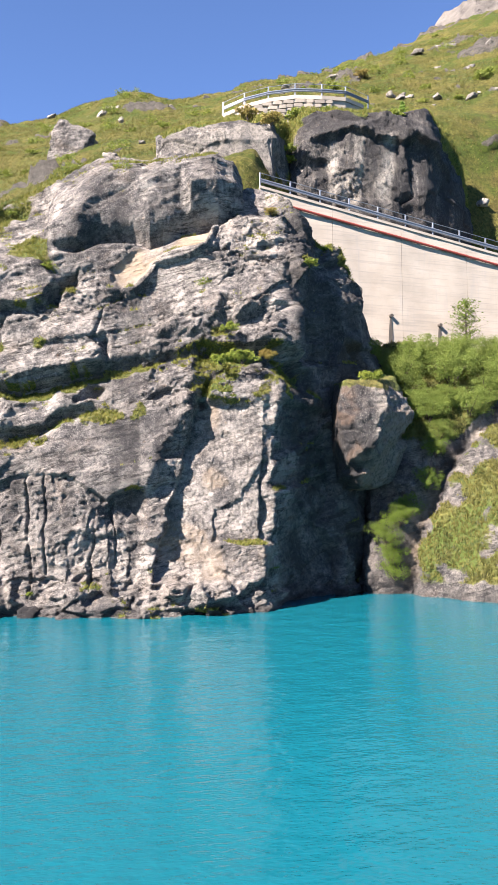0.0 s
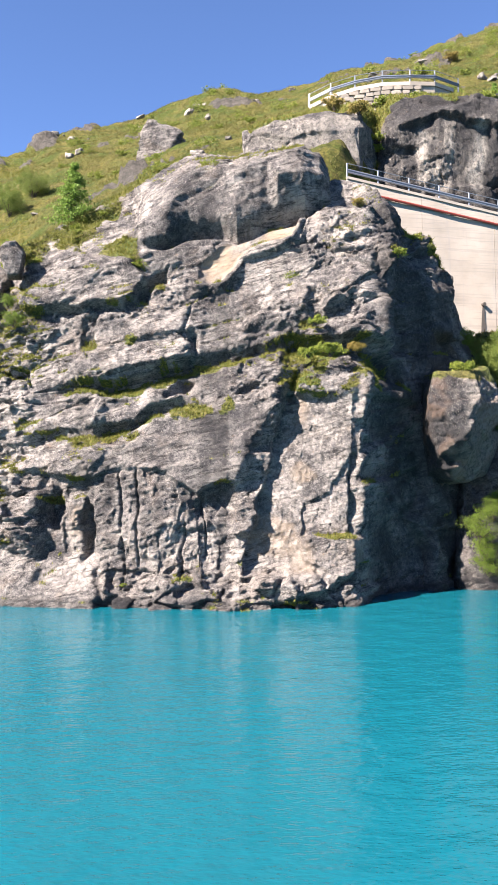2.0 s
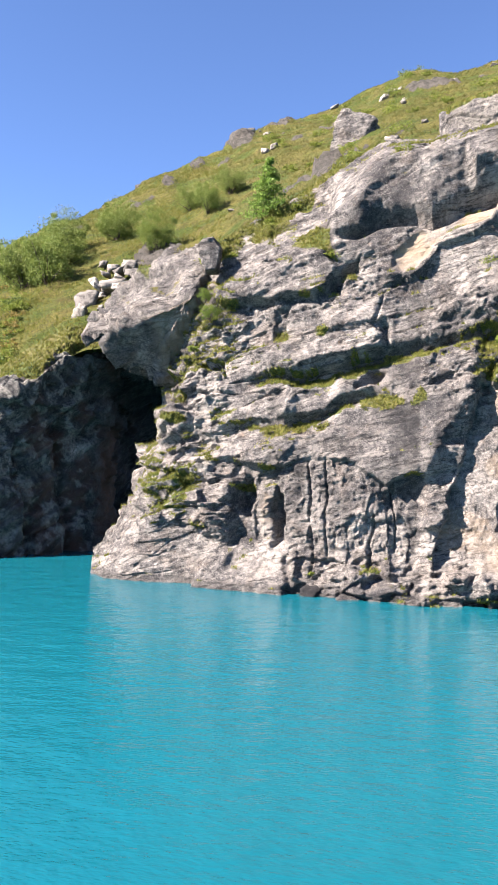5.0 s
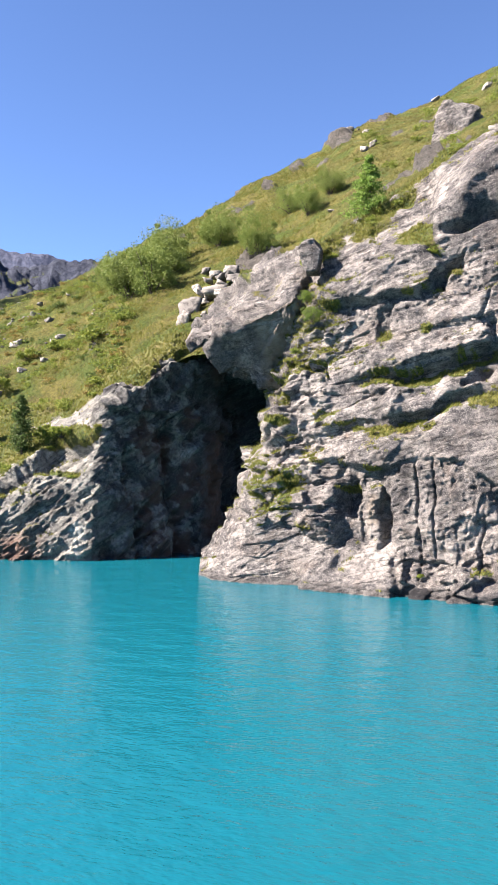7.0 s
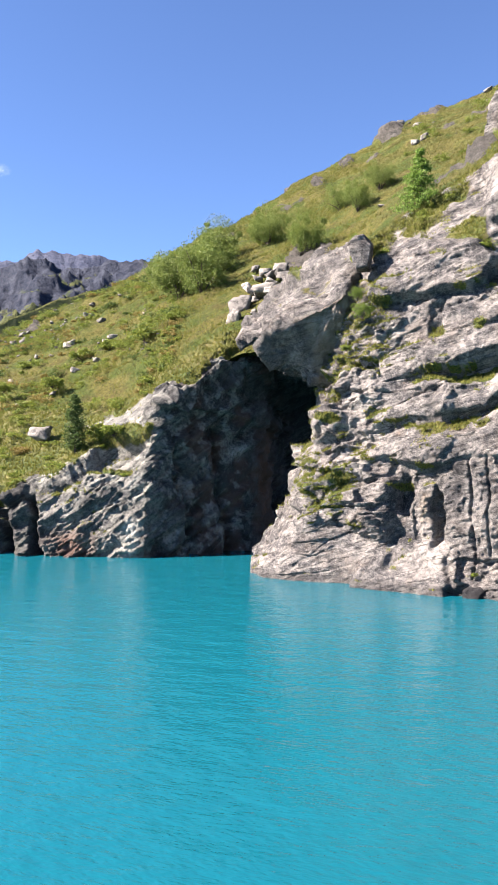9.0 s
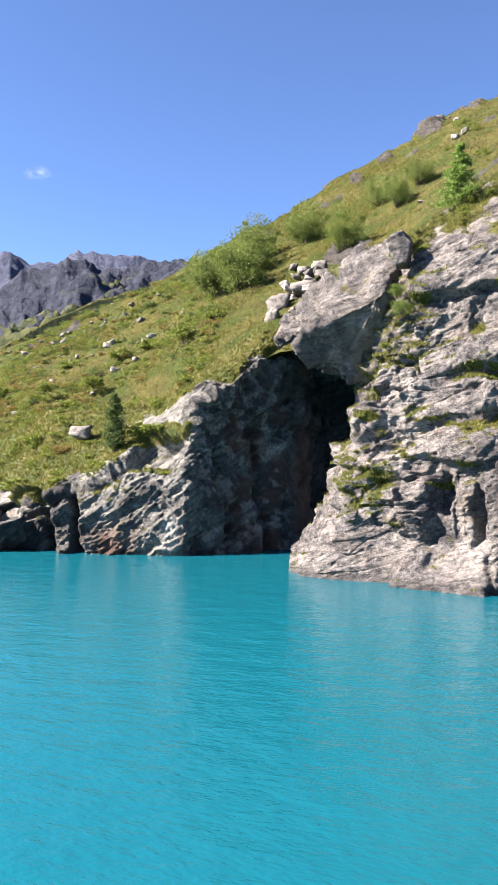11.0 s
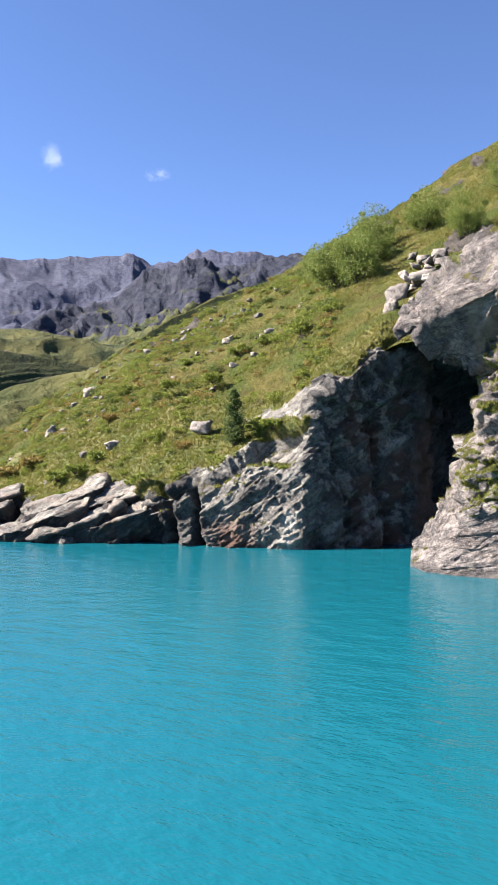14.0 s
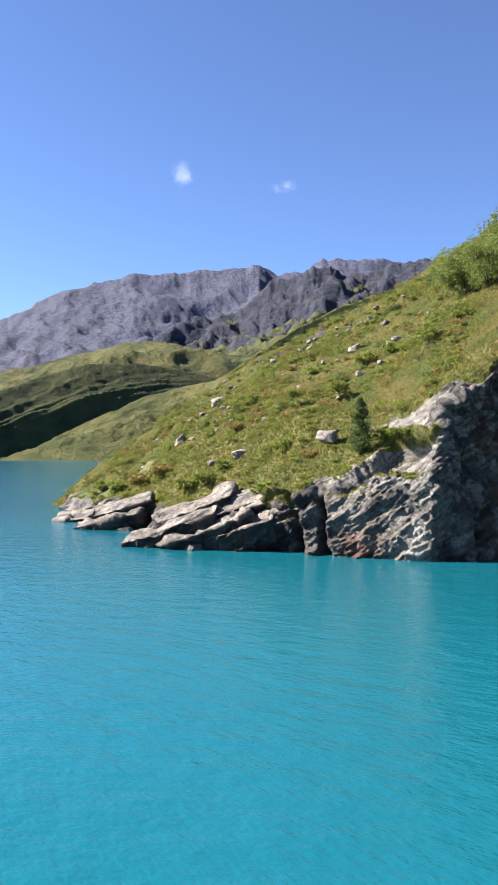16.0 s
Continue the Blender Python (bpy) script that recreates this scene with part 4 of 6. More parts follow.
SLOPE_RIGHT = [
    (28.5, (58.0, 15.5), (64.0, 18.4), (82.0, 27.4), (116.0, 45.4), (190.0, 56.0)),
    (24.5, (56.0, 18.0), (62.0, 21.1), (84.0, 30.6), (124.0, 52.8), (200.0, 64.0)),
    (20.1, (51.0, 20.0), (56.0, 22.6), (84.0, 35.0), (134.0, 61.4), (210.0, 72.0)),
    (14.0, (50.0, 23.2), (54.0, 25.4), (84.0, 39.0), (140.0, 68.7), (220.0, 82.0)),
    (9.1, (50.0, 24.6), (54.0, 26.8), (88.0, 44.3), (144.0, 76.1), (220.0, 86.0)),
    (5.6, (50.0, 24.8), (54.0, 27.4), (90.0, 46.5), (140.0, 72.8), (220.0, 84.0)),
    (-0.2, (54.0, 26.0), (58.0, 31.5), (72.0, 39.8), (130.0, 71.7), (220.0, 90.0)),
    (-4.7, (60.0, 23.0), (62.0, 26.8), (72.0, 39.6), (140.0, 79.0), (230.0, 100.0)),
    (-10.4, (64.0, 23.0), (66.0, 26.0), (75.0, 40.6), (150.0, 88.2), (240.0, 115.0)),
    (-16.6, (68.0, 21.5), (70.5, 24.6), (80.0, 42.0), (160.0, 97.9), (250.0, 130.0)),
    (-24.0, (74.0, 20.5), (76.5, 23.0), (84.0, 43.0), (165.0, 104.0), (260.0, 140.0)),
]


def hillside():
    p, az = loft(SLOPE_LEFT + SLOPE_RIGHT, 560, 210, 1.0)
    n = normals(p)
    flat = p.reshape(-1, 3)
    a = az.ravel()
    r = np.hypot(flat[:, 0], flat[:, 1])
    grow = np.clip((r - 45) / 80, 0.3, 2.0)
    calm = step(64.2 - a, 0.6)
    o = calm * (0.8 * grow * fbm(flat, 9.0, 4, 301) + 0.22 * fbm(flat, 1.6, 3, 311))
    crag = fbm(flat * np.array([1, 1, 1.6]), 7.0, 4, 321)
    rocky = step(crag - np.where(a > 30, 1.05, 0.75), 0.06) * step(r - 66, 4)
    # named crags on the hill
    for ca, cr, wa, wr in ((14.6, 74, 1.0, 5), (12.4, 62, 0.7, 2.5), (7.5, 118, 2.6, 9), (21.0, 128, 1.0, 5), (24.2, 118, 0.6, 4), (26.2, 112, 0.6, 3), (-17.0, 118, 2.0, 7)):
        hit = np.exp(-((a - ca) / wa) ** 2 - ((r - cr) / wr) ** 2)
        rocky = np.maximum(rocky, step(hit + 0.25 * crag - 0.45, 0.08))
        o = o + 0.5 * hit * (cr / 80)
    o += rocky * (0.5 * facets(flat, (2.6, 2.6, 1.8), 331)[0] + 0.25 * facets(flat, (0.9, 0.9, 0.7), 335)[0] + 0.3)
    p2 = (flat + n.reshape(-1, 3) * o[:, None]).reshape(p.shape)
    masks = [np.ones_like(a), np.clip(rocky, 0, 1), 0 * a, 0 * a]
    land("ground", p2, TURF, masks, "steep alpine hillside of green and ochre turf with grey crags", "hillside")
    return p2, normals(p2), rocky.reshape(az.shape)


hill_p, hill_n, hill_rock = hillside()

# ---- bank below the concrete wall ----
BANK = [
    (-7.4, (54.0, -1.5), (54.5, 0.0), (55.0, 3.1), (55.5, 6.6), (56.0, 10.4), (56.5, 13.2), (57.0, 15.6)),
    (-8.5, (49.5, -1.5), (49.9, 0.0), (50.8, 3.1), (52.3, 6.6), (54.0, 10.4), (55.0, 13.2), (57.0, 16.4)),
    (-10.4, (49.2, -1.5), (49.9, 0.0), (50.3, 3.2), (51.6, 6.7), (53.2, 10.4), (54.5, 13.1), (57.6, 16.7)),
    (-14.3, (48.2, -1.5), (49.2, 0.0), (50.0, 3.3), (51.4, 6.7), (53.5, 10.4), (55.3, 13.2), (61.2, 16.9)),
    (-17.3, (47.0, -1.5), (48.1, 0.0), (49.0, 3.5), (51.0, 6.8), (54.0, 10.4), (56.2, 13.2), (64.2, 17.5)),
    (-24.0, (45.0, -1.5), (46.0, 0.2), (48.5, 3.7), (51.0, 6.8), (54.5, 10.4), (57.2, 13.2), (69.5, 17.8)),
]


def bank():
    p, az = loft(BANK, 240, 160, 0.4)
    n = normals(p)
    flat = p.reshape(-1, 3)
    a, z = az.ravel(), flat[:, 2].copy()
    o = 0.6 * broken(flat, 0, 40, 403) + 0.25 * fbm(flat, 3, 4, 405)
    # a gully of bare earth and rock runs up beside the bushes
    gully = along(z, (0, -11.2), (4, -12.0), (8, -13.8), (11, -16.5), (13, -18.5))
    rill = np.exp(-((a - gully) / 0.75) ** 2)
    o -= 0.8 * rill
    p2 = (flat + n.reshape(-1, 3) * o[:, None]).reshape(p.shape)
    tufts = fbm(flat, 1.4, 4, 407)
    grass = step(gully - 0.55 - a + 0.4 * tufts, 0.2) * step(z - 0.9 - 0.6 * tufts, 0.3) * np.clip(0.85 + 0.7 * tufts, 0, 1)
    grass += step(a - gully - 0.6, 0.2) * step(z - 9.5, 0.6) * 0.7
    red = 0.45 * rill * step(z - 0.5, 0.2) * np.clip(0.4 + tufts, 0, 1)
    white = 0.6 * inside(a, z, [(-15.1, 10.8), (-17.4, 12.3), (-17.6, 10.6), (-15.4, 9.0)], 0.3) * step(tufts + 0.2, 0.3)
    # last term paints the inlet's shade on the bank's left end
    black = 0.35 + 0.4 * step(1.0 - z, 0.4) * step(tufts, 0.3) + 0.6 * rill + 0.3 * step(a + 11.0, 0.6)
    masks = [np.clip(mk, 0, 1) for mk in (grass, red, white, black)]
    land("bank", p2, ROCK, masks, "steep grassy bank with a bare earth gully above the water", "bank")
    return p2, normals(p2), masks[0].reshape(az.shape)


bank_p, bank_n, bank_g = bank()

# ---- dark outcrop between the two roads ----
OUTCROP = [
    (7.0, (60.0, 29.5), (60.0, 31.5), (60.2, 32.6), (61.0, 33.3), (64.0, 34.0)),
    (5.8, (58.5, 28.5), (58.8, 30.5), (59.2, 32.4), (60.0, 33.4), (64.0, 35.0)),
    (2.0, (58.0, 27.5), (58.4, 30.0), (59.0, 33.0), (60.2, 34.4), (66.0, 37.0)),
    (-1.6, (58.5, 25.0), (58.8, 29.0), (59.5, 32.4), (60.8, 34.8), (66.0, 37.5)),
    (-2.7, (62.0, 26.0), (62.5, 29.0), (63.5, 32.5), (65.0, 35.0), (67.0, 37.5)),
    (-3.8, (61.0, 26.0), (61.2, 30.0), (61.4, 33.0), (62.2, 35.3), (66.0, 37.5)),
    (-8.0, (62.5, 25.0), (62.6, 29.5), (62.4, 33.5), (63.0, 36.0), (67.0, 38.0)),
    (-12.6, (64.5, 24.0), (64.6, 29.5), (64.8, 34.5), (65.6, 37.4), (69.0, 39.0)),
    (-14.2, (66.5, 23.5), (66.8, 28.0), (67.4, 31.5), (68.5, 34.0), (71.0, 37.0)),
    (-15.6, (69.0, 23.5), (69.5, 26.0), (70.5, 28.5), (72.0, 30.5), (74.0, 33.0)),
]


def outcrop():
    p, az = loft(OUTCROP, 300, 150, 0.3)
    n = normals(p)
    flat = p.reshape(-1, 3)
    a, z = az.ravel(), flat[:, 2].copy()
    o = broken(flat, 0, -6, 503, 0.34, 0.06, 0.03, 1.5, 0.8)
    o = o * np.where(a > -3.0, 0.55, 1.0)
    # a dark bed juts over the streaked face
    brow = along(a, (-3.6, 33.0), (-4.7, 33.3), (-6.4, 34.2), (-8.0, 34.3), (-8.8, 33.8), (-10.8, 33.9), (-12.0, 34.1), (-15, 33.5))
    o += 0.7 * between(a, -13.0, -4.2, 0.4) * step(z + 0.3 * fbm(flat, 1.1, 3, 517) - brow, 0.06) * np.exp(-np.maximum(z - brow, 0) / 1.4)
    o += 0.12 * vnoise(np.stack([a * 1.3, 0 * a, z * 0.12], -1), 511)
    p2 = (flat + n.reshape(-1, 3) * o[:, None]).reshape(p.shape)
    tufts = fbm(flat, 1.5, 4, 507)
    edge = along(a, (7, 32.9), (2, 34.6), (-1.6, 35.0), (-2.7, 33), (-3.8, 35.8), (-8, 36.4), (-12.6, 37.9), (-14.2, 34.5), (-15.6, 30.5))
    grass = step(z + 0.5 * tufts - edge, 0.2) + 0.9 * np.exp(-((a + 2.7) / 0.5) ** 2) * np.clip(0.6 + tufts, 0, 1)
    streak = vnoise(np.stack([a * 2.6, 0 * a, z * 0.10], -1), 513)
    runs = np.zeros_like(a)
    for a0, half, high, bottom in ((-6.1, 0.42, 33.2, 29.0), (-7.5, 0.22, 33.6, 29.6), (-8.1, 0.20, 33.9, 29.4), (-9.95, 0.40, 34.1, 30.6), (-9.5, 0.45, 31.4, 28.6), (-7.0, 0.5, 30.6, 28.6)):
        runs += np.exp(-((a + 0.22 * tufts - a0 - 0.05 * (high - z)) / half) ** 2) * between(z, bottom, high, 0.35)
    white = 0.95 * runs * np.clip(0.75 + fbm(flat, 0.9, 3, 515), 0, 1) + 0.25 * step(streak - 0.3, 0.15) * between(a, -10.5, -4.8, 0.5) * step(34.0 - z, 0.4)
    white += 0.5 * between(a, -2.2, 6, 0.6) * step(tufts + 0.1, 0.3)
    black = (0.95 - 0.9 * np.clip(runs, 0, 1)) * between(a, -16, -3.3, 0.4) * np.clip(0.75 - 0.5 * streak, 0, 1)
    masks = [np.clip(mk, 0, 1) for mk in (grass, 0 * a, white, black)]
    land("rock_outcrop", p2, ROCK_DARK, masks, "dark water-streaked rock outcrop with pale runs below the upper road", "outcrop")
    return p2, normals(p2), masks[0].reshape(az.shape)


out_p, out_n, out_g = outcrop()


# ---- mountains across the lake ----
def mountain(name, skyline, foot, base, material, label, rough=0.05, rock=0.5, seed=0, shape=1.3, spurs=0.0, floor=-2.0, crest=0.9, jag=0.0):
    """A mountainside from its foot to a skyline of (bearing, distance, height) knots."""
    nu, nv = 330, 84
    sky_k = sorted(skyline)
    az = np.linspace(sky_k[0][0], sky_k[-1][0], nu)
    rc = np.interp(az, [k[0] for k in sky_k], [k[1] for k in sky_k])
    zc = np.interp(az, [k[0] for k in sky_k], [k[2] for k in sky_k])
    teeth = zc * jag * fbm(np.stack([az * 0.55, 0 * az, 0 * az], -1), 1.0, 5, seed + 31, 0.65)
    s = np.linspace(0, 1.25, nv)
    k = np.minimum(s, 1.0)
    over = np.maximum(s - 1.0, 0)
    rr = foot + (rc[:, None] - foot) * s[None, :]
    zz = floor + (zc[:, None] + base) * (k[None, :] ** shape) - zc[:, None] * over[None, :] * 1.6 + teeth[:, None] * k[None, :] ** 14
    a = np.radians(az)[:, None]
    p = np.stack([-np.sin(a) * rr, np.cos(a) * rr, zz], -1)
    flat = p.reshape(-1, 3)
    size = 0.35 * zc.mean() + 60
    line = 0.12 * size
    hgt = rough * zc.mean() * (ridged(flat, size, 5, seed) - 0.55 + 0.5 * fbm(flat, size * 0.3, 3, seed + 7) + 0.45 * ridged(flat, size * 0.34, 3, seed + 13) + 0.2 * ridged(flat, size * 0.14, 2, seed + 9) - 0.3)
    if spurs:
        lean = np.repeat(az, nv) + 26.0 * np.tile(s, nu)
        hgt += spurs * np.tile(np.sin(np.pi * np.minimum(k, 1)), nu) * (ridged(np.stack([lean * 0.12, np.tile(s, nu) * 0.5, 0 * lean], -1), 1.0, 3, seed + 3) - 0.5)
    hgt *= np.clip(np.tile(k, nu) * 2.5, 0.0, 1) * np.clip(1.35 - 0.8 * np.tile(k, nu) ** 4, 0, 1)
    flat[:, 2] += hgt
    p2 = flat.reshape(p.shape)
    n = normals(p2)
    steep = 1 - n[..., 2].ravel()
    rocky = np.clip(rock + crest * (np.tile(k, nu) - 0.55) + 0.9 * (steep - 0.3) + 0.3 * fbm(flat, size * 0.4, 3, seed + 11), 0, 1)
    ob = land(name, p2, material, [np.ones_like(rocky), rocky, 0 * rocky, 0 * rocky], label, "mountain")
    return ob


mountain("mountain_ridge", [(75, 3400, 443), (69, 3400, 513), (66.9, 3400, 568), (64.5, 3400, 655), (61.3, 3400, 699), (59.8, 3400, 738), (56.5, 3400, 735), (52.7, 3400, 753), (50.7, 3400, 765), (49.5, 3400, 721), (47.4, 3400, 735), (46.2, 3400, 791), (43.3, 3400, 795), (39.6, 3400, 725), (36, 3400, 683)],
         1700, 40, FAR_RIDGE, "distant scree ridge with a jagged crest, coloured with blue haze", 0.035, 0.85, 601, 1.5, 40, -2.0, 0.9, 0.012)
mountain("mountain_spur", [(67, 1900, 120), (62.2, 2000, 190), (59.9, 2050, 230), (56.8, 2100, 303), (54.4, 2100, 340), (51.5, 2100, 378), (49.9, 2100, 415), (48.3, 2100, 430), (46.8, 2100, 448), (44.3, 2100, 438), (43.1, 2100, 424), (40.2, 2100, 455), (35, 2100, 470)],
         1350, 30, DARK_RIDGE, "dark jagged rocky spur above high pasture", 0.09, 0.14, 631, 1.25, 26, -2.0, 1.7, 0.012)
mountain("mountain_pasture", [(78, 2000, 185), (69, 1950, 195), (65, 1900, 225), (60, 1850, 262), (57, 1800, 255), (53, 1750, 225), (48, 1700, 215), (40, 1700, 210)],
         1300, 4, PASTURE, "high rolling pasture with green and ochre slopes", 0.03, -0.35, 661, 1.05, 40, -2.0, 0.3)
mountain("mountain_slope", [(78, 1335, 90), (69, 1335, 108), (66, 1340, 134), (63, 1345, 158), (60, 1345, 160), (57, 1340, 150), (54, 1335, 135), (50, 1330, 130), (45, 1330, 130)],
         1250, 2, SHADE_SLOPE, "steep valley side with its shade painted in deep green", 0.022, -0.35, 671, 0.85, 14, -2.0, 0.3)
mountain("mountain_foothill", [(75, 1150, -12), (69, 1150, -4), (66.5, 1150, 18), (63.3, 1120, 48), (59, 1120, 87), (56, 1110, 101), (54.5, 1090, 106), (53.2, 1000, 104), (51, 985, 132), (48, 985, 160), (45.0, 985, 185), (40, 985, 212), (36, 985, 222)],
         965, 2, MEADOW, "steep green hillside falling to the lake", 0.05, -0.5, 691, 0.9, 6, -2.0, 0.3)
mountain("mountain_peak", [(-5, 420, 178), (-7.5, 420, 183), (-9.5, 420, 190), (-11, 420, 208), (-13.5, 430, 230), (-16, 430, 243), (-19, 430, 243), (-24, 430, 235)],
         240, -40, PEAK, "pale grey rocky peak above the hillside", 0.07, 0.95, 721, 1.0, 6, 60.0)


# ---- rocks ----
def shaped_rock(points, cuts, amp, seed, dip=12):
    """Vertices and triangles of a rock: the hull of its corners, cut fine and broken up."""
    bm = bmesh.new()
    for q in points:
        bm.verts.new(q)
    bmesh.ops.convex_hull(bm, input=bm.verts)
    bmesh.ops.delete(bm, geom=[v for v in bm.verts if not v.link_faces], context="VERTS")
    bmesh.ops.triangulate(bm, faces=bm.faces)
    for _ in range(cuts):
        bmesh.ops.subdivide_edges(bm, edges=bm.edges, cuts=1, use_grid_fill=True)
        bmesh.ops.triangulate(bm, faces=bm.faces)
    bm.normal_update()
    v = np.array([q.co for q in bm.verts])
    n = np.array([q.normal for q in bm.verts])
    bm.verts.index_update()
    f = np.array([[q.index for q in face.verts] for face in bm.faces])
    bm.free()
    v = v + n * (amp(v) if callable(amp) else amp * (0.6 * fbm(v, 0.5, 4, seed) + 0.8 * facets(v, (0.35, 0.3, 0.22), seed + 3, 0.9, 0.01)[0]))[:, None]
    return v, f, n


def big_rock(name, points, material, seed, label, dip=12, cover=None, cuts=5, rough=0.7):
    v, f, n = shaped_rock(points, cuts, lambda q: rough * broken(q, 0, dip, seed), seed)
    me = mesh_of(name, v, f, material)
    col = me.attributes.new("cover", "FLOAT_COLOR", "POINT")
    masks = cover(v, n) if cover else np.zeros((len(v), 4))
    col.data.foreach_set("color", np.ascontiguousarray(np.clip(masks, 0, 1), np.float32).ravel())
    return tagged(new(name, me), label, "rock")


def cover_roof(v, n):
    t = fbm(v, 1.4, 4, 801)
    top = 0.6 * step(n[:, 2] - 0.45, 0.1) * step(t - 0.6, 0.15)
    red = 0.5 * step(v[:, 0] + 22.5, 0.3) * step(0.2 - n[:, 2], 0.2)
    # downward faces darkened a little, painting the overhang's shade
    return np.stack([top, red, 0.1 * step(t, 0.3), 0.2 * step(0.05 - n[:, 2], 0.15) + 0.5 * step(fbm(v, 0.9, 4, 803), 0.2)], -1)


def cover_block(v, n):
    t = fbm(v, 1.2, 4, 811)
    # lit right edge pale and shaded lower flanks black, both painted in
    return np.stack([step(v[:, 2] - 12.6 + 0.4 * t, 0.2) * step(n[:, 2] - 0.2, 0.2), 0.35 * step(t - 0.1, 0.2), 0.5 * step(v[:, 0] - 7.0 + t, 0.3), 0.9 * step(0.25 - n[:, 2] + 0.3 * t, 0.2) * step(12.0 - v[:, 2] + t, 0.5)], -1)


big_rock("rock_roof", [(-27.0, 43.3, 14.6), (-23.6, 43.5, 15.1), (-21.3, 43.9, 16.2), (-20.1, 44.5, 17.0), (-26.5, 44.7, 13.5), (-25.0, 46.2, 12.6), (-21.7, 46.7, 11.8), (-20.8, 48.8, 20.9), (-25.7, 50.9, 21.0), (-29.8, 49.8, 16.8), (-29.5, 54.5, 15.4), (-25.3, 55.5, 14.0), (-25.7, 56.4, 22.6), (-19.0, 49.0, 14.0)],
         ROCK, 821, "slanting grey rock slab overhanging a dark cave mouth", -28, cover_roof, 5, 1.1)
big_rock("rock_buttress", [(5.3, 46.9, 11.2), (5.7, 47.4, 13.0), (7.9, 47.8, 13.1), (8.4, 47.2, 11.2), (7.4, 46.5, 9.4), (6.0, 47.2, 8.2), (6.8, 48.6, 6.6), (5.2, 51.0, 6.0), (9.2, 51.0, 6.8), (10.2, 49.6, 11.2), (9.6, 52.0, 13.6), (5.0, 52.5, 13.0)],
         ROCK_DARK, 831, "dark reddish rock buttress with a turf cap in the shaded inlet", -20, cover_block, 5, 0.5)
big_rock("rock_slab", [(-19.4, 48.0, 18.3), (-17.6, 47.6, 18.3), (-17.5, 48.2, 21.0), (-18.0, 48.2, 21.6), (-19.6, 49.5, 20.6), (-20.8, 50.5, 19.8), (-17.6, 51.0, 19.0), (-20.8, 50.5, 18.4)],
         ROCK, 841, "tilted angular rock slab standing above the roof of the cave", -28, cover_roof, 4)


big_rock("rock_slab", [(-20.0, 44.7, 20.1), (-19.6, 44.9, 20.6), (-19.1, 45.1, 20.7), (-18.7, 45.3, 20.0), (-18.9, 45.2, 18.8), (-19.5, 45.0, 18.7), (-20.1, 46.0, 20.4), (-19.6, 46.2, 21.0), (-19.0, 46.5, 20.3), (-19.2, 46.4, 18.7), (-19.9, 46.1, 18.7)],
         ROCK, 845, "thin upright reddish rock slab leaning beside the cave roof", -28, None, 4, 0.15)
big_rock("rock_crag", [(-22.6, 84.4, 38.5), (-21.9, 84.0, 41.4), (-21.4, 84.2, 44.0), (-20.6, 84.4, 45.0), (-19.0, 84.8, 45.0), (-17.4, 85.2, 44.4), (-16.4, 85.6, 43.0), (-16.6, 86.0, 39.5), (-22.2, 89.0, 40.0), (-18.5, 89.5, 44.0), (-19.6, 83.4, 38.6)],
         ROCK, 861, "weathered grey crag standing on the hillside", 12, None, 5, 0.6)


def boulder_mesh(seed):
    r = np.random.default_rng(seed)
    cube = np.array([(i, j, k) for i in (-1, 1) for j in (-1, 1) for k in (-1, 1)], float)
    pts = np.concatenate([cube * r.uniform(0.25, 1.0, (8, 3)), r.uniform(-1, 1, (7, 3))]) * np.array([0.5, 0.42, 0.34])
    v, f, n = shaped_rock([tuple(q) for q in pts], 2, 0.045, seed)
    return mesh_of("boulder", v, f, BOULDER)


# slanting slabs of the low shore: bearing, distance, height of the top, length, depth, thickness, dip
LEDGES = [(57.2, 64.0, 1.7, 8.0, 5.0, 2.0, -19), (54.8, 62.6, 1.6, 7.5, 4.6, 2.2, -20), (52.4, 61.4, 1.7, 6.5, 4.2, 2.2, -18), (50.4, 61.2, 2.0, 5.0, 3.8, 2.2, -14), (55.6, 66.2, 3.0, 7.0, 4.6, 1.4, -20), (53.0, 64.4, 3.2, 6.5, 4.4, 1.4, -18), (50.6, 63.2, 3.6, 5.0, 4.0, 1.2, -14), (48.0, 61.2, 3.4, 4.2, 3.4, 1.2, -10), (61.6, 80.5, 1.0, 7.0, 5.0, 1.8, -12), (60.6, 82.5, 2.1, 6.0, 5.0, 1.4, -14), (63.2, 90.5, 0.6, 6.5, 5.0, 1.2, -9)]


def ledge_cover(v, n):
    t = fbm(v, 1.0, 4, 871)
    # by facing: lit tops painted paler, shaded sides and undersides near black
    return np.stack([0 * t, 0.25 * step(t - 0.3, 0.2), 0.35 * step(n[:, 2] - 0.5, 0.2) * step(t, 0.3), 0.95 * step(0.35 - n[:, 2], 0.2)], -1)


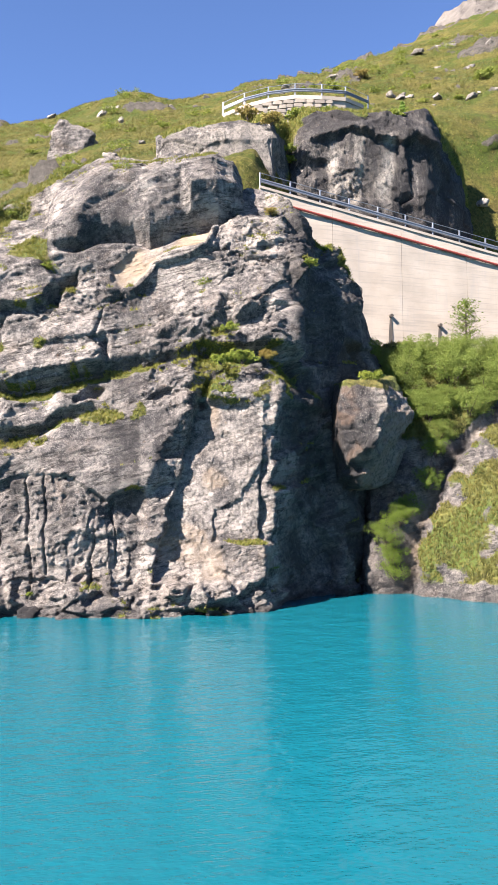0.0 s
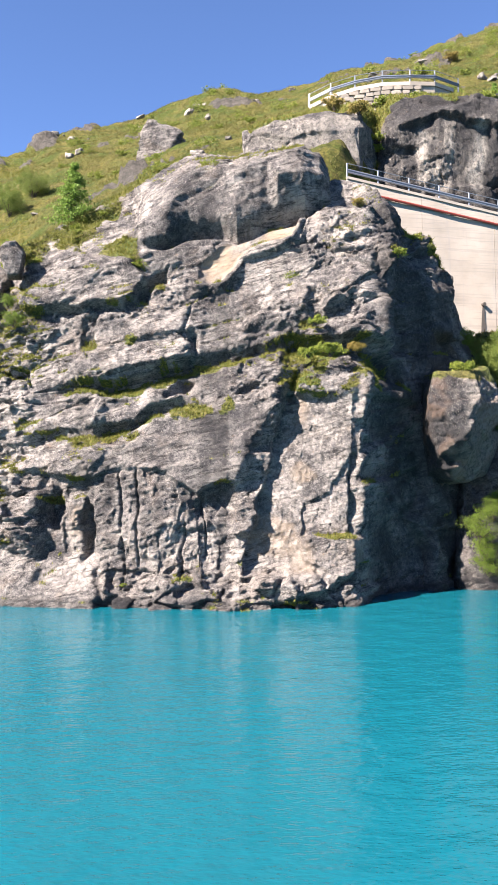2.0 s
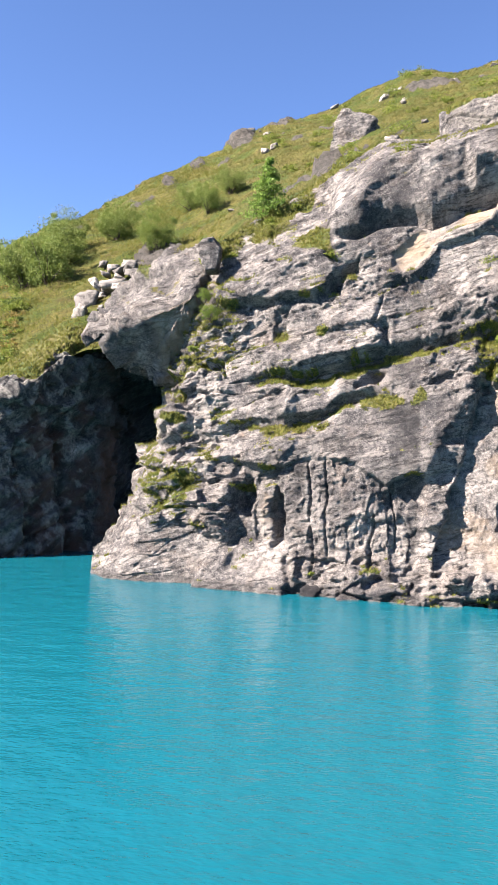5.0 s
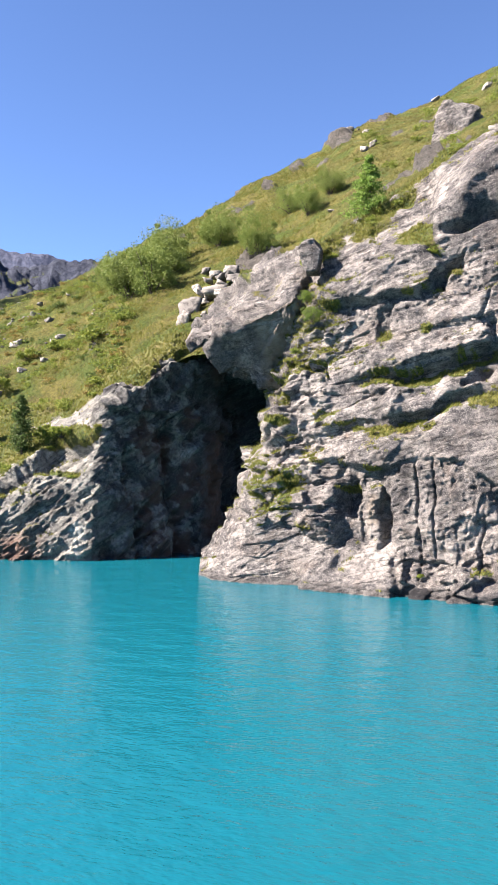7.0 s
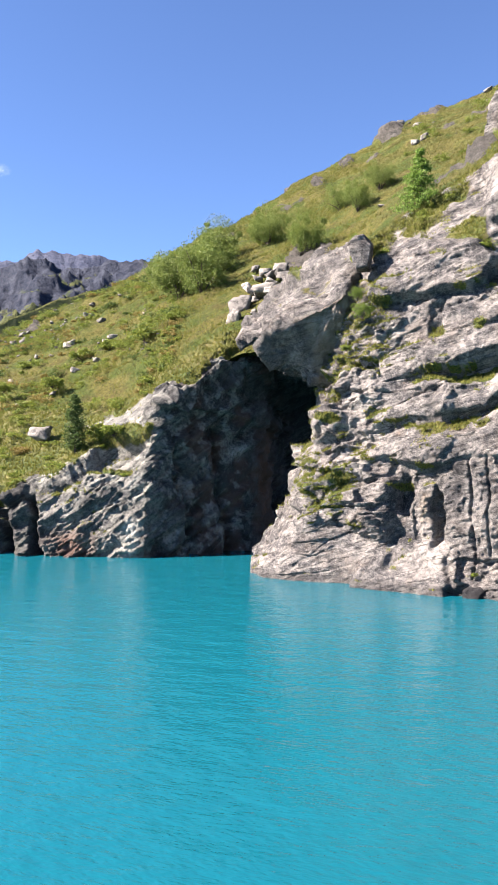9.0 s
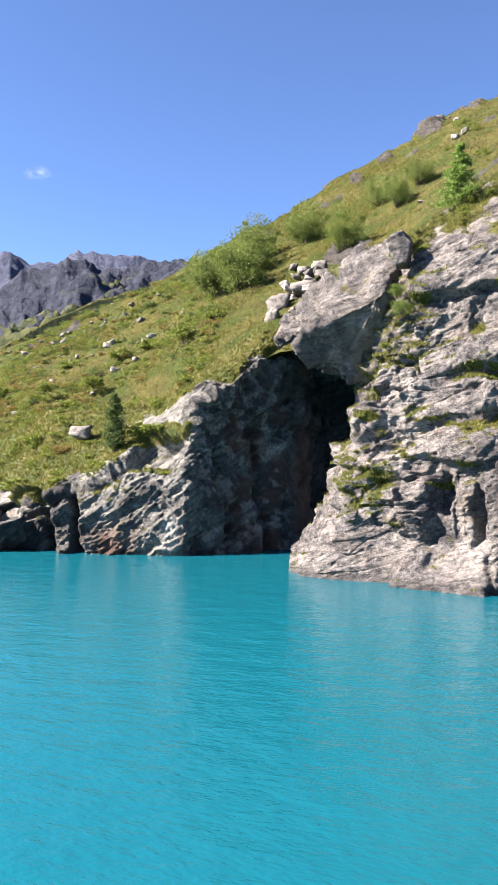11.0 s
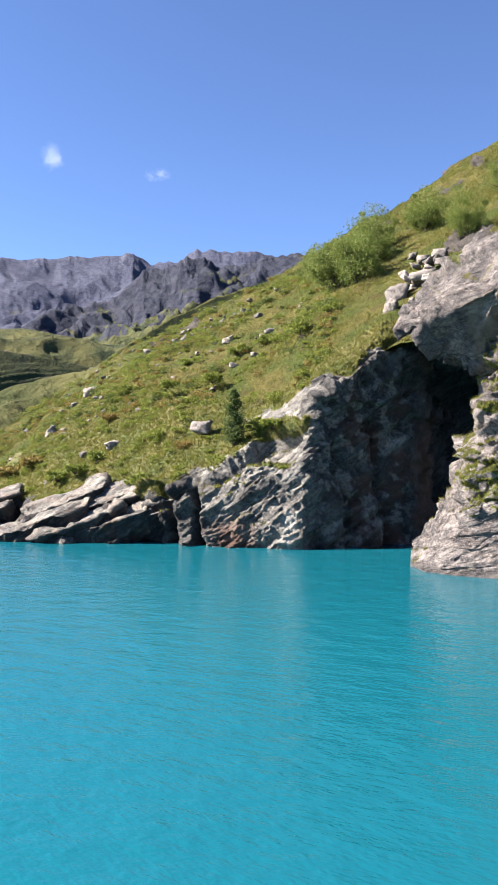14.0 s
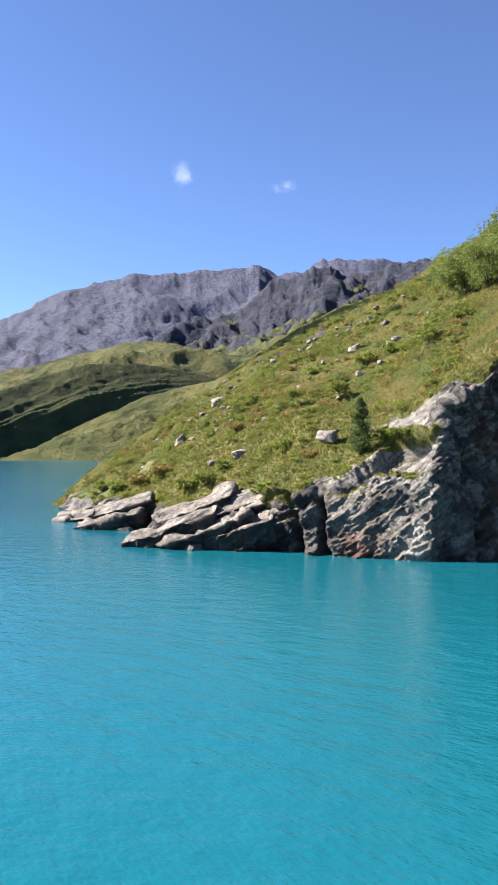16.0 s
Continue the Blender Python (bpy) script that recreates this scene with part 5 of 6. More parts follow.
for i, (a_, r_, top_, long_, deep_, thick_, dip_) in enumerate(LEDGES):
    r = np.random.default_rng(880 + i)
    place = pose(-math.sin(radians(a_)) * (r_ + 0.9), math.cos(radians(a_)) * (r_ + 0.9), top_, r.uniform(4, 10), dip_, a_ - 12 + r.uniform(-8, 8))
    corners = []
    for u in np.linspace(-0.5, 0.5, 5):
        jut = deep_ * 0.5 * (1 - 1.2 * u * u) * r.uniform(0.75, 1.0)
        corners += [place @ Vector((u * long_, -jut, r.uniform(-0.12, 0.0))), place @ Vector((u * long_ * 0.95, -jut * 0.72, -thick_ * r.uniform(0.8, 1.0))), place @ Vector((u * long_, deep_ * 0.5, 0.25)), place @ Vector((u * long_, deep_ * 0.5, -thick_))]
    big_rock("rock_ledge", corners, ROCK_GREEN, 890 + i, "slanting rock slab with shade-painted edges along the low shore", -30, ledge_cover, 4, 0.75)


BOULDERS = [boulder_mesh(900 + i) for i in range(7)]
hill_az = np.degrees(np.arctan2(-hill_p[:, 60, 0], hill_p[:, 60, 1]))
WET_BLOCKS = []
for one in BOULDERS[:4]:
    WET_BLOCKS.append(one.copy())
    WET_BLOCKS[-1].materials[0] = ROCK


def turf_height(x, y, z):
    """Height of the hillside under a place, or z where the hillside does not reach."""
    a_, r_ = math.degrees(math.atan2(-x, y)), math.hypot(x, y)
    row = hill_p[int(np.clip(np.interp(a_, hill_az, np.arange(len(hill_az))), 0, len(hill_az) - 1))]
    far_ = np.hypot(row[:, 0], row[:, 1])
    return float(row[np.argmin(np.abs(far_ - r_)), 2]) if far_[0] + 1 < r_ < 165 else z


def boulder(x, y, z, size, label, turn=None, group="boulders on the slope"):
    if group != "rock pile" and z > 2.0:
        z = turf_height(x, y, z) - 0.04 * size
    lean = 60 if group == "rock pile" else 14
    ob = new("boulder", BOULDERS[int(rng.integers(len(BOULDERS)))])
    ob.matrix_world = pose(x, y, z + 0.06 * size, rng.uniform(-lean, lean), rng.uniform(-lean, lean), rng.uniform(0, 360) if turn is None else turn) @ Matrix.Diagonal((size * rng.uniform(1.0, 1.35), size * rng.uniform(0.9, 1.2), size * rng.uniform(0.75, 1.1), 1))
    return tagged(ob, label, "boulder", group)


UPPER_SLOPE = [(-81.0, 69.2, 19.8, 2.3), (-72.5, 68.0, 20.5, 2.0), (-62.3, 64.7, 18.9, 1.6), (-55.7, 58.8, 15.6, 1.3), (-54.1, 60.0, 16.6, 1.0), (-65.8, 71.5, 23.3, 2.1), (-61.2, 68.9, 22.2, 1.2), (-55.5, 64.1, 19.4, 1.2), (-85.6, 63.1, 14.1, 2.3), (-71.1, 62.1, 16.8, 1.0), (-77.1, 62.6, 15.6, 0.9), (-68.7, 68.6, 21.2, 0.7), (-69.8, 71.3, 22.5, 0.9), (-46.1, 59.6, 18.7, 0.7), (-53.4, 66.7, 22.1, 0.6), (-54.9, 54.8, 14.0, 0.9), (-86.9, 69.0, 18.6, 0.8)]
LOWER_SLOPE = [(-82.3, 54.6, 9.0, 2.4), (-94.0, 58.6, 9.3, 1.1), (-64.2, 46.3, 6.5, 1.0), (-59.8, 46.4, 7.3, 1.8), (-56.5, 48.2, 8.7, 2.0), (-47.0, 45.6, 8.8, 2.0), (-57.5, 53.1, 12.1, 0.9), (-52.6, 49.6, 10.4, 0.8), (-81.9, 56.8, 10.7, 0.7), (-72.9, 55.4, 11.4, 0.8), (-56.6, 49.0, 9.8, 0.6), (-96.5, 62.1, 12.0, 0.7), (-68.5, 45.0, 3.5, 1.1), (-56.6, 42.0, 4.0, 0.6), (-71.0, 40.8, 0.7, 1.2)]
ROCK_PILE = [(-41.0, 69.0, 25.8, 0.8), (-36.6, 66.2, 24.9, 1.1), (-37.6, 65.4, 24.4, 1.0), (-34.9, 63.6, 23.6, 1.2), (-36.3, 64.1, 23.5, 0.9), (-38.0, 64.4, 23.6, 0.9), (-37.8, 62.4, 22.2, 1.2), (-35.8, 61.4, 21.6, 1.9), (-36.9, 59.7, 19.9, 1.9), (-36.0, 57.2, 18.6, 1.3), (-35.4, 62.6, 22.6, 0.8), (-36.6, 61.2, 21.0, 0.8), (-34.6, 60.8, 21.4, 1.0), (-33.6, 62.0, 22.8, 1.0), (-34.2, 57.6, 18.8, 0.7)]
UPPER_HILL = [(26.7, 112.5, 66.1, 1.5), (16.6, 88.0, 49.6, 1.8), (15.6, 88.5, 50.0, 1.5), (20.9, 88.0, 49.4, 1.4), (24.5, 87.0, 49.2, 1.5), (25.2, 118.9, 71.2, 1.9), (31.3, 125.8, 77.0, 3.6), (33.4, 110.1, 68.2, 2.4), (19.1, 70.9, 35.9, 0.8), (20.8, 71.3, 35.7, 1.7), (-12.6, 69.6, 35.5, 1.7), (-29.1, 73.2, 31.3, 0.9), (17.8, 88.3, 49.8, 1.0), (22.0, 88.0, 49.6, 0.8)]
for spots, words, grp in ((UPPER_SLOPE, "pale grey boulder half sunk in hillside turf", "boulders on the slope"), (LOWER_SLOPE, "flat grey rock showing through low heath", "boulders on the slope"),
                          (ROCK_PILE, "angular pale block in a rock pile above the cave", "rock pile"), (UPPER_HILL, "weathered pale boulder on the upper hillside", "boulders on the hill")):
    for x, y, z, s in spots:
        boulder(x, y, z, s * (1.35 if grp == "rock pile" else 0.85), words, group=grp)


def scatter(p, n, weight, count):
    """Points drawn over a land surface, by area times weight."""
    e1, e2 = p[1:, :-1] - p[:-1, :-1], p[:-1, 1:] - p[:-1, :-1]
    area = np.linalg.norm(np.cross(e1, e2), axis=-1) * np.maximum(weight[:-1, :-1], 0)
    c = np.cumsum(area.ravel())
    pick = np.searchsorted(c, rng.uniform(0, c[-1], count))
    i, j = np.unravel_index(np.minimum(pick, area.size - 1), area.shape)
    u, v = rng.uniform(0, 1, (2, count, 1))
    return p[i, j] + u * e1[i, j] + v * e2[i, j], n[i, j]


def polar(p):
    return np.degrees(np.arctan2(-p[..., 0], p[..., 1])), np.hypot(p[..., 0], p[..., 1])


hill_a, hill_r = polar(hill_p)
near = (hill_r < 123) & (hill_a > 36) & (hill_a < 64.5) & (hill_n[..., 2] > 0.4)
pts, _ = scatter(hill_p, hill_n, near * np.clip(fbm(hill_p.reshape(-1, 3), 8.0, 3, 45).reshape(near.shape) + 0.4, 0, 1), 140)
for q in pts:
    boulder(q[0], q[1], q[2], float(rng.choice([0.35, 0.4, 0.55, 0.8])), "small pale stone lying in hillside turf", group="stones on the slope")
far = (hill_r < 165) & (hill_r > 70) & (hill_a < 22) & (hill_a > -19)
pts, _ = scatter(hill_p, hill_n, far * np.clip(fbm(hill_p.reshape(-1, 3), 9.0, 3, 46).reshape(far.shape), 0, 1) + 0.0, 80)
for q in pts:
    boulder(q[0], q[1], q[2], float(rng.choice([0.5, 0.7, 0.9, 1.3])), "grey stone on the upper alpine hillside", group="stones on the hill")
foot = [(a_, r_) for a_, r_ in ((-0.3, 42.4), (1.6, 41.9), (3.4, 41.8), (6.0, 41.6), (7.6, 41.3), (8.3, 41.2), (9.2, 41.2), (10.8, 41.4), (12.6, 41.7), (14.2, 42.0), (15.3, 42.1), (17.2, 42.6), (19.6, 43.3), (22.6, 44.4))]
for a_, r_ in foot:
    ob = boulder(-math.sin(radians(a_)) * (r_ + 0.25), math.cos(radians(a_)) * (r_ + 0.25), -0.05, float(rng.uniform(0.6, 1.3)), "grey broken block at the waterline of the cliff", group="blocks at the waterline")
    ob.data = WET_BLOCKS[int(rng.integers(len(WET_BLOCKS)))]


# ---- grass ----
def blades(name, p, n, weight, count, tall, material, label, lean=0.5):
    """Tufts of single blades, all in one mesh."""
    root, nor = scatter(p, n, weight, count)
    k = 5
    root = np.repeat(root, k, 0) + rng.normal(0, 0.05, (count * k, 3)) * np.array([1, 1, 0.3])
    h = tall * rng.uniform(0.5, 1.3, (count * k, 1))
    tip = root + np.array([0, 0, 1.0]) * h + rng.normal(0, lean, (count * k, 3)) * h * np.array([1, 1, 0.2]) + 0.25 * h * np.repeat(nor, k, 0)
    ang = rng.uniform(0, np.pi, count * k)
    side = np.stack([np.cos(ang), np.sin(ang), 0 * ang], -1) * (0.018 + 0.10 * h)
    root = root - np.array([0, 0, 0.03])
    v = np.stack([root - side, root + side, tip], 1).reshape(-1, 3)
    me = mesh_of(name, v, np.arange(len(v)).reshape(-1, 3), material)
    return tagged(new(name, me), label, "grass", kind="stuff")


blades("ledge_grass", cliff_p, cliff_n, (cliff_g > 0.45) * 1.0, 13000, 0.11, BLADE, "tufts of green and ochre grass on the cliff ledges", 0.9)
head_a, head_r = polar(head_p)
blades("shore_grass", head_p, head_n, (head_g > 0.45) * 1.0 * (head_r < 100), 20000, 0.15, BLADE, "green grass along the top of the shore rocks")
blades("bank_grass", bank_p, bank_n, (bank_g > 0.5) * 1.0, 17000, 0.14, BLADE_DRY, "long pale grass hanging down the bank")
blades("outcrop_grass", out_p, out_n, (out_g > 0.5) * 1.0, 5000, 0.2, BLADE, "grass on the rim of the dark outcrop")
patch = np.clip(0.5 + fbm(hill_p.reshape(-1, 3), 5.0, 3, 47).reshape(hill_a.shape), 0.1, 1)
blades("slope_grass", hill_p, hill_n, (hill_rock < 0.4) * patch * (hill_r < 132) * (hill_a > 22) * (hill_a < 66), 52000, 0.16, BLADE, "mixed green and yellowing alpine grass on the slope", 0.8)
blades("hill_grass", hill_p, hill_n, (hill_rock < 0.4) * patch * (hill_r < 140) * (hill_a <= 22), 36000, 0.15, BLADE_DRY, "dry ochre alpine grass on the upper hill", 0.8)


# ---- bushes and trees ----
def leaf_mesh(name, centres, size, material, seed, flat=0.0):
    """Loose leaves: a small folded diamond at each centre."""
    r = np.random.default_rng(seed)
    k = len(centres)
    a = r.normal(0, 1, (k, 3))
    a[:, 2] *= 1 - flat
    a /= np.linalg.norm(a, axis=1)[:, None]
    b = np.cross(a, r.normal(0, 1, (k, 3)))
    b /= np.linalg.norm(b, axis=1)[:, None]
    s = size * r.uniform(0.6, 1.4, (k, 1))
    v = np.stack([centres - a * s, centres + b * s * 0.55, centres + a * s, centres - b * s * 0.55], 1).reshape(-1, 3)
    i = np.arange(k)[:, None] * 4
    return mesh_of(name, v, i + np.array([[0, 1, 2, 3]]), material)


def lobes(r, count, spread, leaves):
    """Leaf places in clumps over an uneven crown; returns leaves and clump centres, for a bush one metre across."""
    c = r.normal(0, 1, (count, 3))
    c /= np.linalg.norm(c, axis=1)[:, None]
    c *= r.uniform(0.35, 1.0, (count, 1)) * np.array([0.5, 0.5, 0.40]) * spread
    c[:, 2] += 0.36
    c = c[c[:, 2] > 0.05]
    which = r.integers(len(c), size=leaves)
    d = r.normal(0, 1, (leaves, 3))
    d *= (r.uniform(0.2, 1.0, (leaves, 1)) ** 0.5 / np.linalg.norm(d, axis=1)[:, None])
    pts = c[which] + d * r.uniform(0.07, 0.24, (len(c), 1))[which] * np.array([1, 1, 0.8])
    return pts[pts[:, 2] > 0.0], c


def bush_base(seed, material, label, leaves, size, count=46, low=1.0):
    r = np.random.default_rng(seed)
    base = new("bush")
    pts, c = lobes(r, count, 1.0, leaves)
    pts[:, 2] *= low
    crown = new("crown", leaf_mesh("crown", pts, size, material, seed))
    crown.parent = base
    bm = bmesh.new()
    for q in c[:9]:
        tube_bm([(0, 0, -0.05), (q[0] * 0.35, q[1] * 0.35, q[2] * 0.4 * low), (q[0], q[1], q[2] * low)], [0.018, 0.011, 0.004], 5, bm)
    part("stem", bm, BARK, base)
    return tagged(base, label, "bush", "bushes")


def put_bush(kind, x, y, z, w, label="", group="bushes", tall=1.0):
    ob = copy_thing(kind, pose(x, y, z, 0, 0, rng.uniform(0, 360)))
    ob.scale = (w, w * rng.uniform(0.85, 1.1), w * tall)
    return tagged(ob, label, "", group)


ALDER = [bush_base(40 + i, LEAF, "dense green alder bush on the hillside", 12000, 0.0135) for i in range(3)]
FRESH = [bush_base(50 + i, LEAF_BRIGHT, "bright green leafy shrub growing beside the water", 7000, 0.015) for i in range(2)]
MOUND = [bush_base(60 + i, HEATH_DRY if i == 3 else HEATH, "low green heath shrub among hillside grass", 1800, 0.034, 34, 0.5) for i in range(4)]
HILL_BUSH = [(-35.4, 69.9, 27.0, 4.4), (-44.9, 78.7, 31.0, 4.6), (-38.0, 83.2, 35.0, 3.9), (-33.1, 82.9, 36.4, 3.4), (-49.3, 67.5, 23.3, 6.0), (-46.1, 67.0, 23.4, 6.2), (-50.7, 77.1, 29.4, 5.6), (-54.8, 72.0, 25.6, 4.0), (-46.1, 80.3, 31.5, 3.8), (-34.0, 78.8, 33.1, 3.6), (-48.0, 72.5, 26.5, 6.0), (-52.2, 70.5, 25.2, 5.0)]
WALL_BUSH = [(10.6, 53.7, 12.9, 3.4), (13.8, 53.9, 13.3, 3.8), (16.5, 55.1, 14.2, 3.4), (11.8, 52.2, 10.9, 2.9), (14.5, 52.4, 11.1, 3.2), (9.8, 55.5, 14.6, 2.6), (12.4, 51.5, 9.7, 2.2), (15.9, 53.4, 12.2, 3.0), (8.2, 54.0, 15.4, 2.2), (12.0, 55.6, 15.2, 2.8), (18.2, 56.6, 15.2, 3.4), (14.6, 56.6, 15.8, 2.6), (20.6, 57.5, 15.6, 3.4), (10.9, 54.6, 14.4, 3.0), (13.0, 55.0, 14.8, 3.2), (15.4, 56.0, 15.2, 3.0), (17.0, 54.2, 13.0, 3.2), (13.2, 52.8, 11.8, 2.8), (11.0, 52.6, 11.6, 2.4), (9.4, 54.6, 13.8, 2.2), (18.6, 58.0, 16.0, 3.0)]
WATER_BUSH = [(8.6, 49.5, 3.0, 2.3), (9.0, 49.2, 0.9, 1.9), (11.3, 50.4, 6.4, 2.1), (10.2, 50.3, 4.9, 1.9), (12.0, 51.1, 8.6, 1.8), (9.4, 49.6, 4.2, 2.0), (8.9, 49.2, 2.0, 1.8)]
for x, y, z, w in HILL_BUSH:
    put_bush(ALDER[int(rng.integers(3))], x, y, z, w, "dense green alder bush high on the grassy slope", tall=rng.uniform(1.0, 1.25))
for x, y, z, w in WALL_BUSH:
    put_bush(ALDER[int(rng.integers(3))], x, y, z, w, "green alder bush below the concrete wall", "bushes below the wall", tall=rng.uniform(0.75, 1.0))
for x, y, z, w in WATER_BUSH:
    put_bush(FRESH[int(rng.integers(2))], x, y, z, w, "bright green leafy shrub at the mouth of the gully", "shrubs by the gully", tall=rng.uniform(0.9, 1.1))
CREST_BUSH = [(15.6, 111.3, 63.8, 2.2), (28.1, 93.9, 54.6, 3.0), (11.6, 63.6, 36.2, 1.7), (10.0, 96.7, 54.4, 2.3), (-0.3, 60.4, 34.7, 1.9), (1.5, 59.8, 34.0, 1.7), (3.4, 62.4, 31.9, 1.6), (3.0, 62.1, 32.8, 1.3), (20.0, 100.0, 57.5, 2.0), (3.7, 65.6, 37.0, 2.0), (6.5, 65.6, 37.2, 1.8)]
for x, y, z, w in CREST_BUSH:
    put_bush(MOUND[int(rng.integers(4))], x, y, z, w, "dark green shrub on the upper hillside", "shrubs on the hill", tall=1.3)
LEDGE_BUSH = [(-3.4, 50.1, 26.6, 1.5), (1.2, 48.6, 23.4, 0.9), (3.6, 46.9, 19.8, 0.9), (-0.4, 44.3, 13.6, 1.7), (-1.6, 44.2, 13.5, 1.3), (1.0, 44.6, 13.8, 1.2), (-1.2, 44.6, 15.4, 1.1), (-3.2, 41.8, 0.7, 1.2), (-11.3, 41.4, 0.9, 0.7), (-19.2, 49.6, 15.2, 1.1), (-19.0, 49.0, 13.6, 1.3), (-18.4, 48.8, 14.6, 0.9), (-22.4, 47.6, 4.0, 1.0), (7.4, 48.2, 13.0, 1.6)]
for x, y, z, w in LEDGE_BUSH:
    put_bush(MOUND[int(rng.integers(4))], x, y, z, w, "small green shrub rooted on a cliff ledge", "shrubs on the ledges", tall=1.2)
GULLY_BUSH = [(-19.6, 45.6, 19.2, 1.1), (-19.2, 44.4, 16.6, 1.0), (-18.7, 44.0, 15.4, 1.2), (-19.4, 43.2, 13.4, 0.8), (-19.9, 46.0, 20.4, 0.9)]
for i, (x, y, z, w) in enumerate(GULLY_BUSH):
    put_bush(FRESH[i % 2] if i % 3 else MOUND[i % 3], x, y, z, w, "green shrub in the gully beside the cave roof", "shrubs on the ledges", tall=1.1)
HEATH_SPOTS = [(-41.8, 46.9, 8.4, 2.8), (-39.6, 45.9, 8.6, 2.2), (-53.3, 46.1, 7.7, 2.4), (-48.2, 44.8, 6.9, 2.1), (-64.6, 43.5, 4.0, 2.8), (-88.9, 49.5, 2.6, 4.0), (-94.8, 50.3, 2.7, 3.0), (-82.3, 48.9, 3.6, 3.8), (-50.0, 41.4, 4.1, 2.6), (-77.0, 48.7, 4.9, 3.6), (-65.5, 50.4, 9.8, 2.3), (-60.1, 53.5, 13.1, 2.2), (-71.9, 58.0, 13.3, 2.6), (-54.6, 54.5, 13.4, 2.6), (-57.0, 61.0, 16.8, 2.9), (-54.0, 62.0, 17.7, 2.8), (-47.2, 59.0, 17.8, 3.0), (-45.2, 61.3, 19.8, 2.6), (-64.9, 61.2, 16.2, 2.5), (-61.0, 45.6, 5.9, 2.6), (-61.9, 43.6, 4.8, 2.6)]
for x, y, z, w in HEATH_SPOTS:
    put_bush(MOUND[int(rng.integers(4))], x, y, z, w, "low green heath shrub on the headland slope", "heath shrubs")


def heath_cover(name, pts, low, high, material, label, seed, leaves=210, size=0.08):
    """Low shrubs too many to count, joined: every mound is a patch of loose leaves."""
    r = np.random.default_rng(seed)
    out = []
    for q in pts:
        c, _ = lobes(r, 26, 1.0, leaves)
        w = r.uniform(low, high)
        out.append(c * np.array([w, w * r.uniform(0.8, 1.2), w * r.uniform(0.4, 0.65)]) + q - np.array([0, 0, 0.1]))
    me = leaf_mesh(name, np.concatenate(out), size, material, seed)
    return tagged(new(name, me), label, "heath", kind="stuff")


pts, _ = scatter(hill_p, hill_n, near * patch, 1300)
heath_cover("slope_juniper", pts[700:960], 0.5, 2.1, JUNIPER, "dark green creeping juniper mats on the headland slope", 86)
heath_cover("slope_heath", pts[:700], 0.5, 2.3, HEATH, "low green heath and bilberry covering the headland slope", 81)
heath_cover("slope_bilberry", pts[960:], 0.5, 1.7, HEATH_DRY, "ochre bilberry patches on the headland slope", 82)
pts, _ = scatter(hill_p, hill_n, far * patch * (hill_rock < 0.4), 130)
heath_cover("hill_heath", pts, 1.0, 3.2, HEATH, "low heath patches on the upper hill", 83, 500, 0.08)
head_top = (head_g > 0.6) * (head_r < 112) * (head_a > 38)
pts, _ = scatter(head_p, head_n, head_top * 1.0, 150)
heath_cover("shore_heath", pts, 0.6, 2.0, HEATH, "low green heath along the edge of the shore rocks", 84, 450, 0.06)
top_mask = (cliff_g > 0.5) * (cliff_p[..., 2] > 18)
pts, _ = scatter(cliff_p, cliff_n, top_mask * 1.0, 18)
heath_cover("crest_heath", pts, 0.5, 1.4, HEATH, "low heath along the crest of the cliff", 85, 500, 0.04)
for kind in (*ALDER, *FRESH, *MOUND):
    for ob in (*kind.children, kind):
        bpy.data.objects.remove(ob)


def conifer(name, x, y, z, height, spread, material, label, seed, droop, dense, shape, needle=0.07):
    """A young conifer: tapered stem, whorls of limbs, needles in sprays along the limbs."""
    r = np.random.default_rng(seed)
    base = new(name)
    base.matrix_world = pose(x, y, z)
    part("trunk", tube_bm([(0, 0, -0.3), (0.02, 0, height * 0.4), (0.0, 0.03, height * 0.75), (0, 0, height)], [0.09, 0.07, 0.035, 0.01], 8), BARK, base)
    places = []
    bm = bmesh.new()
    levels = int(height * 7)
    for k in range(levels):
        h = height * (0.06 + 0.92 * k / levels)
        reach = spread * shape(h / height) * r.uniform(0.75, 1.15)
        for b in range(int(r.integers(4, 7))):
            ang = r.uniform(0, 2 * math.pi)
            ln = reach * r.uniform(0.7, 1.1)
            tip = np.array([math.cos(ang) * ln, math.sin(ang) * ln, h - droop * ln])
            root = np.array([0, 0, h])
            tube_bm([root, root * 0.45 + tip * 0.55 + np.array([0, 0, 0.05 * ln]), tip], [0.016, 0.010, 0.004], 4, bm)
            s = r.uniform(0.1, 1.0, dense)[:, None]
            places.append(root + (tip - root) * s + r.normal(0, 0.06 + 0.05 * ln, (dense, 3)) * np.array([1, 1, 0.6]))
    part("limbs", bm, BARK, base)
    crown = new("crown", leaf_mesh("crown", np.concatenate(places), needle, material, seed, 0.2))
    crown.parent = base
    return tagged(base, label, "tree", "conifers")


conifer("larch_tree", -16.9, 49.2, 22.7, 4.3, 1.9, NEEDLE_LARCH, "young light green larch on the cliff crest", 71, 0.05, 46, lambda u: max(0.12, (1 - u) ** 0.8))
conifer("pine_tree", -42.6, 44.9, 7.2, 4.6, 1.5, NEEDLE_PINE, "small dark green stone pine on the headland", 72, -0.3, 44, lambda u: max(0.08, (1 - u) ** 0.75 * min(1, 0.6 + 2 * u)))
conifer("spruce_tree", 12.4, 64.5, 36.0, 2.2, 0.55, NEEDLE_LARCH, "small green spruce on the rim of the dark outcrop", 73, 0.1, 22, lambda u: max(0.12, 1 - u))
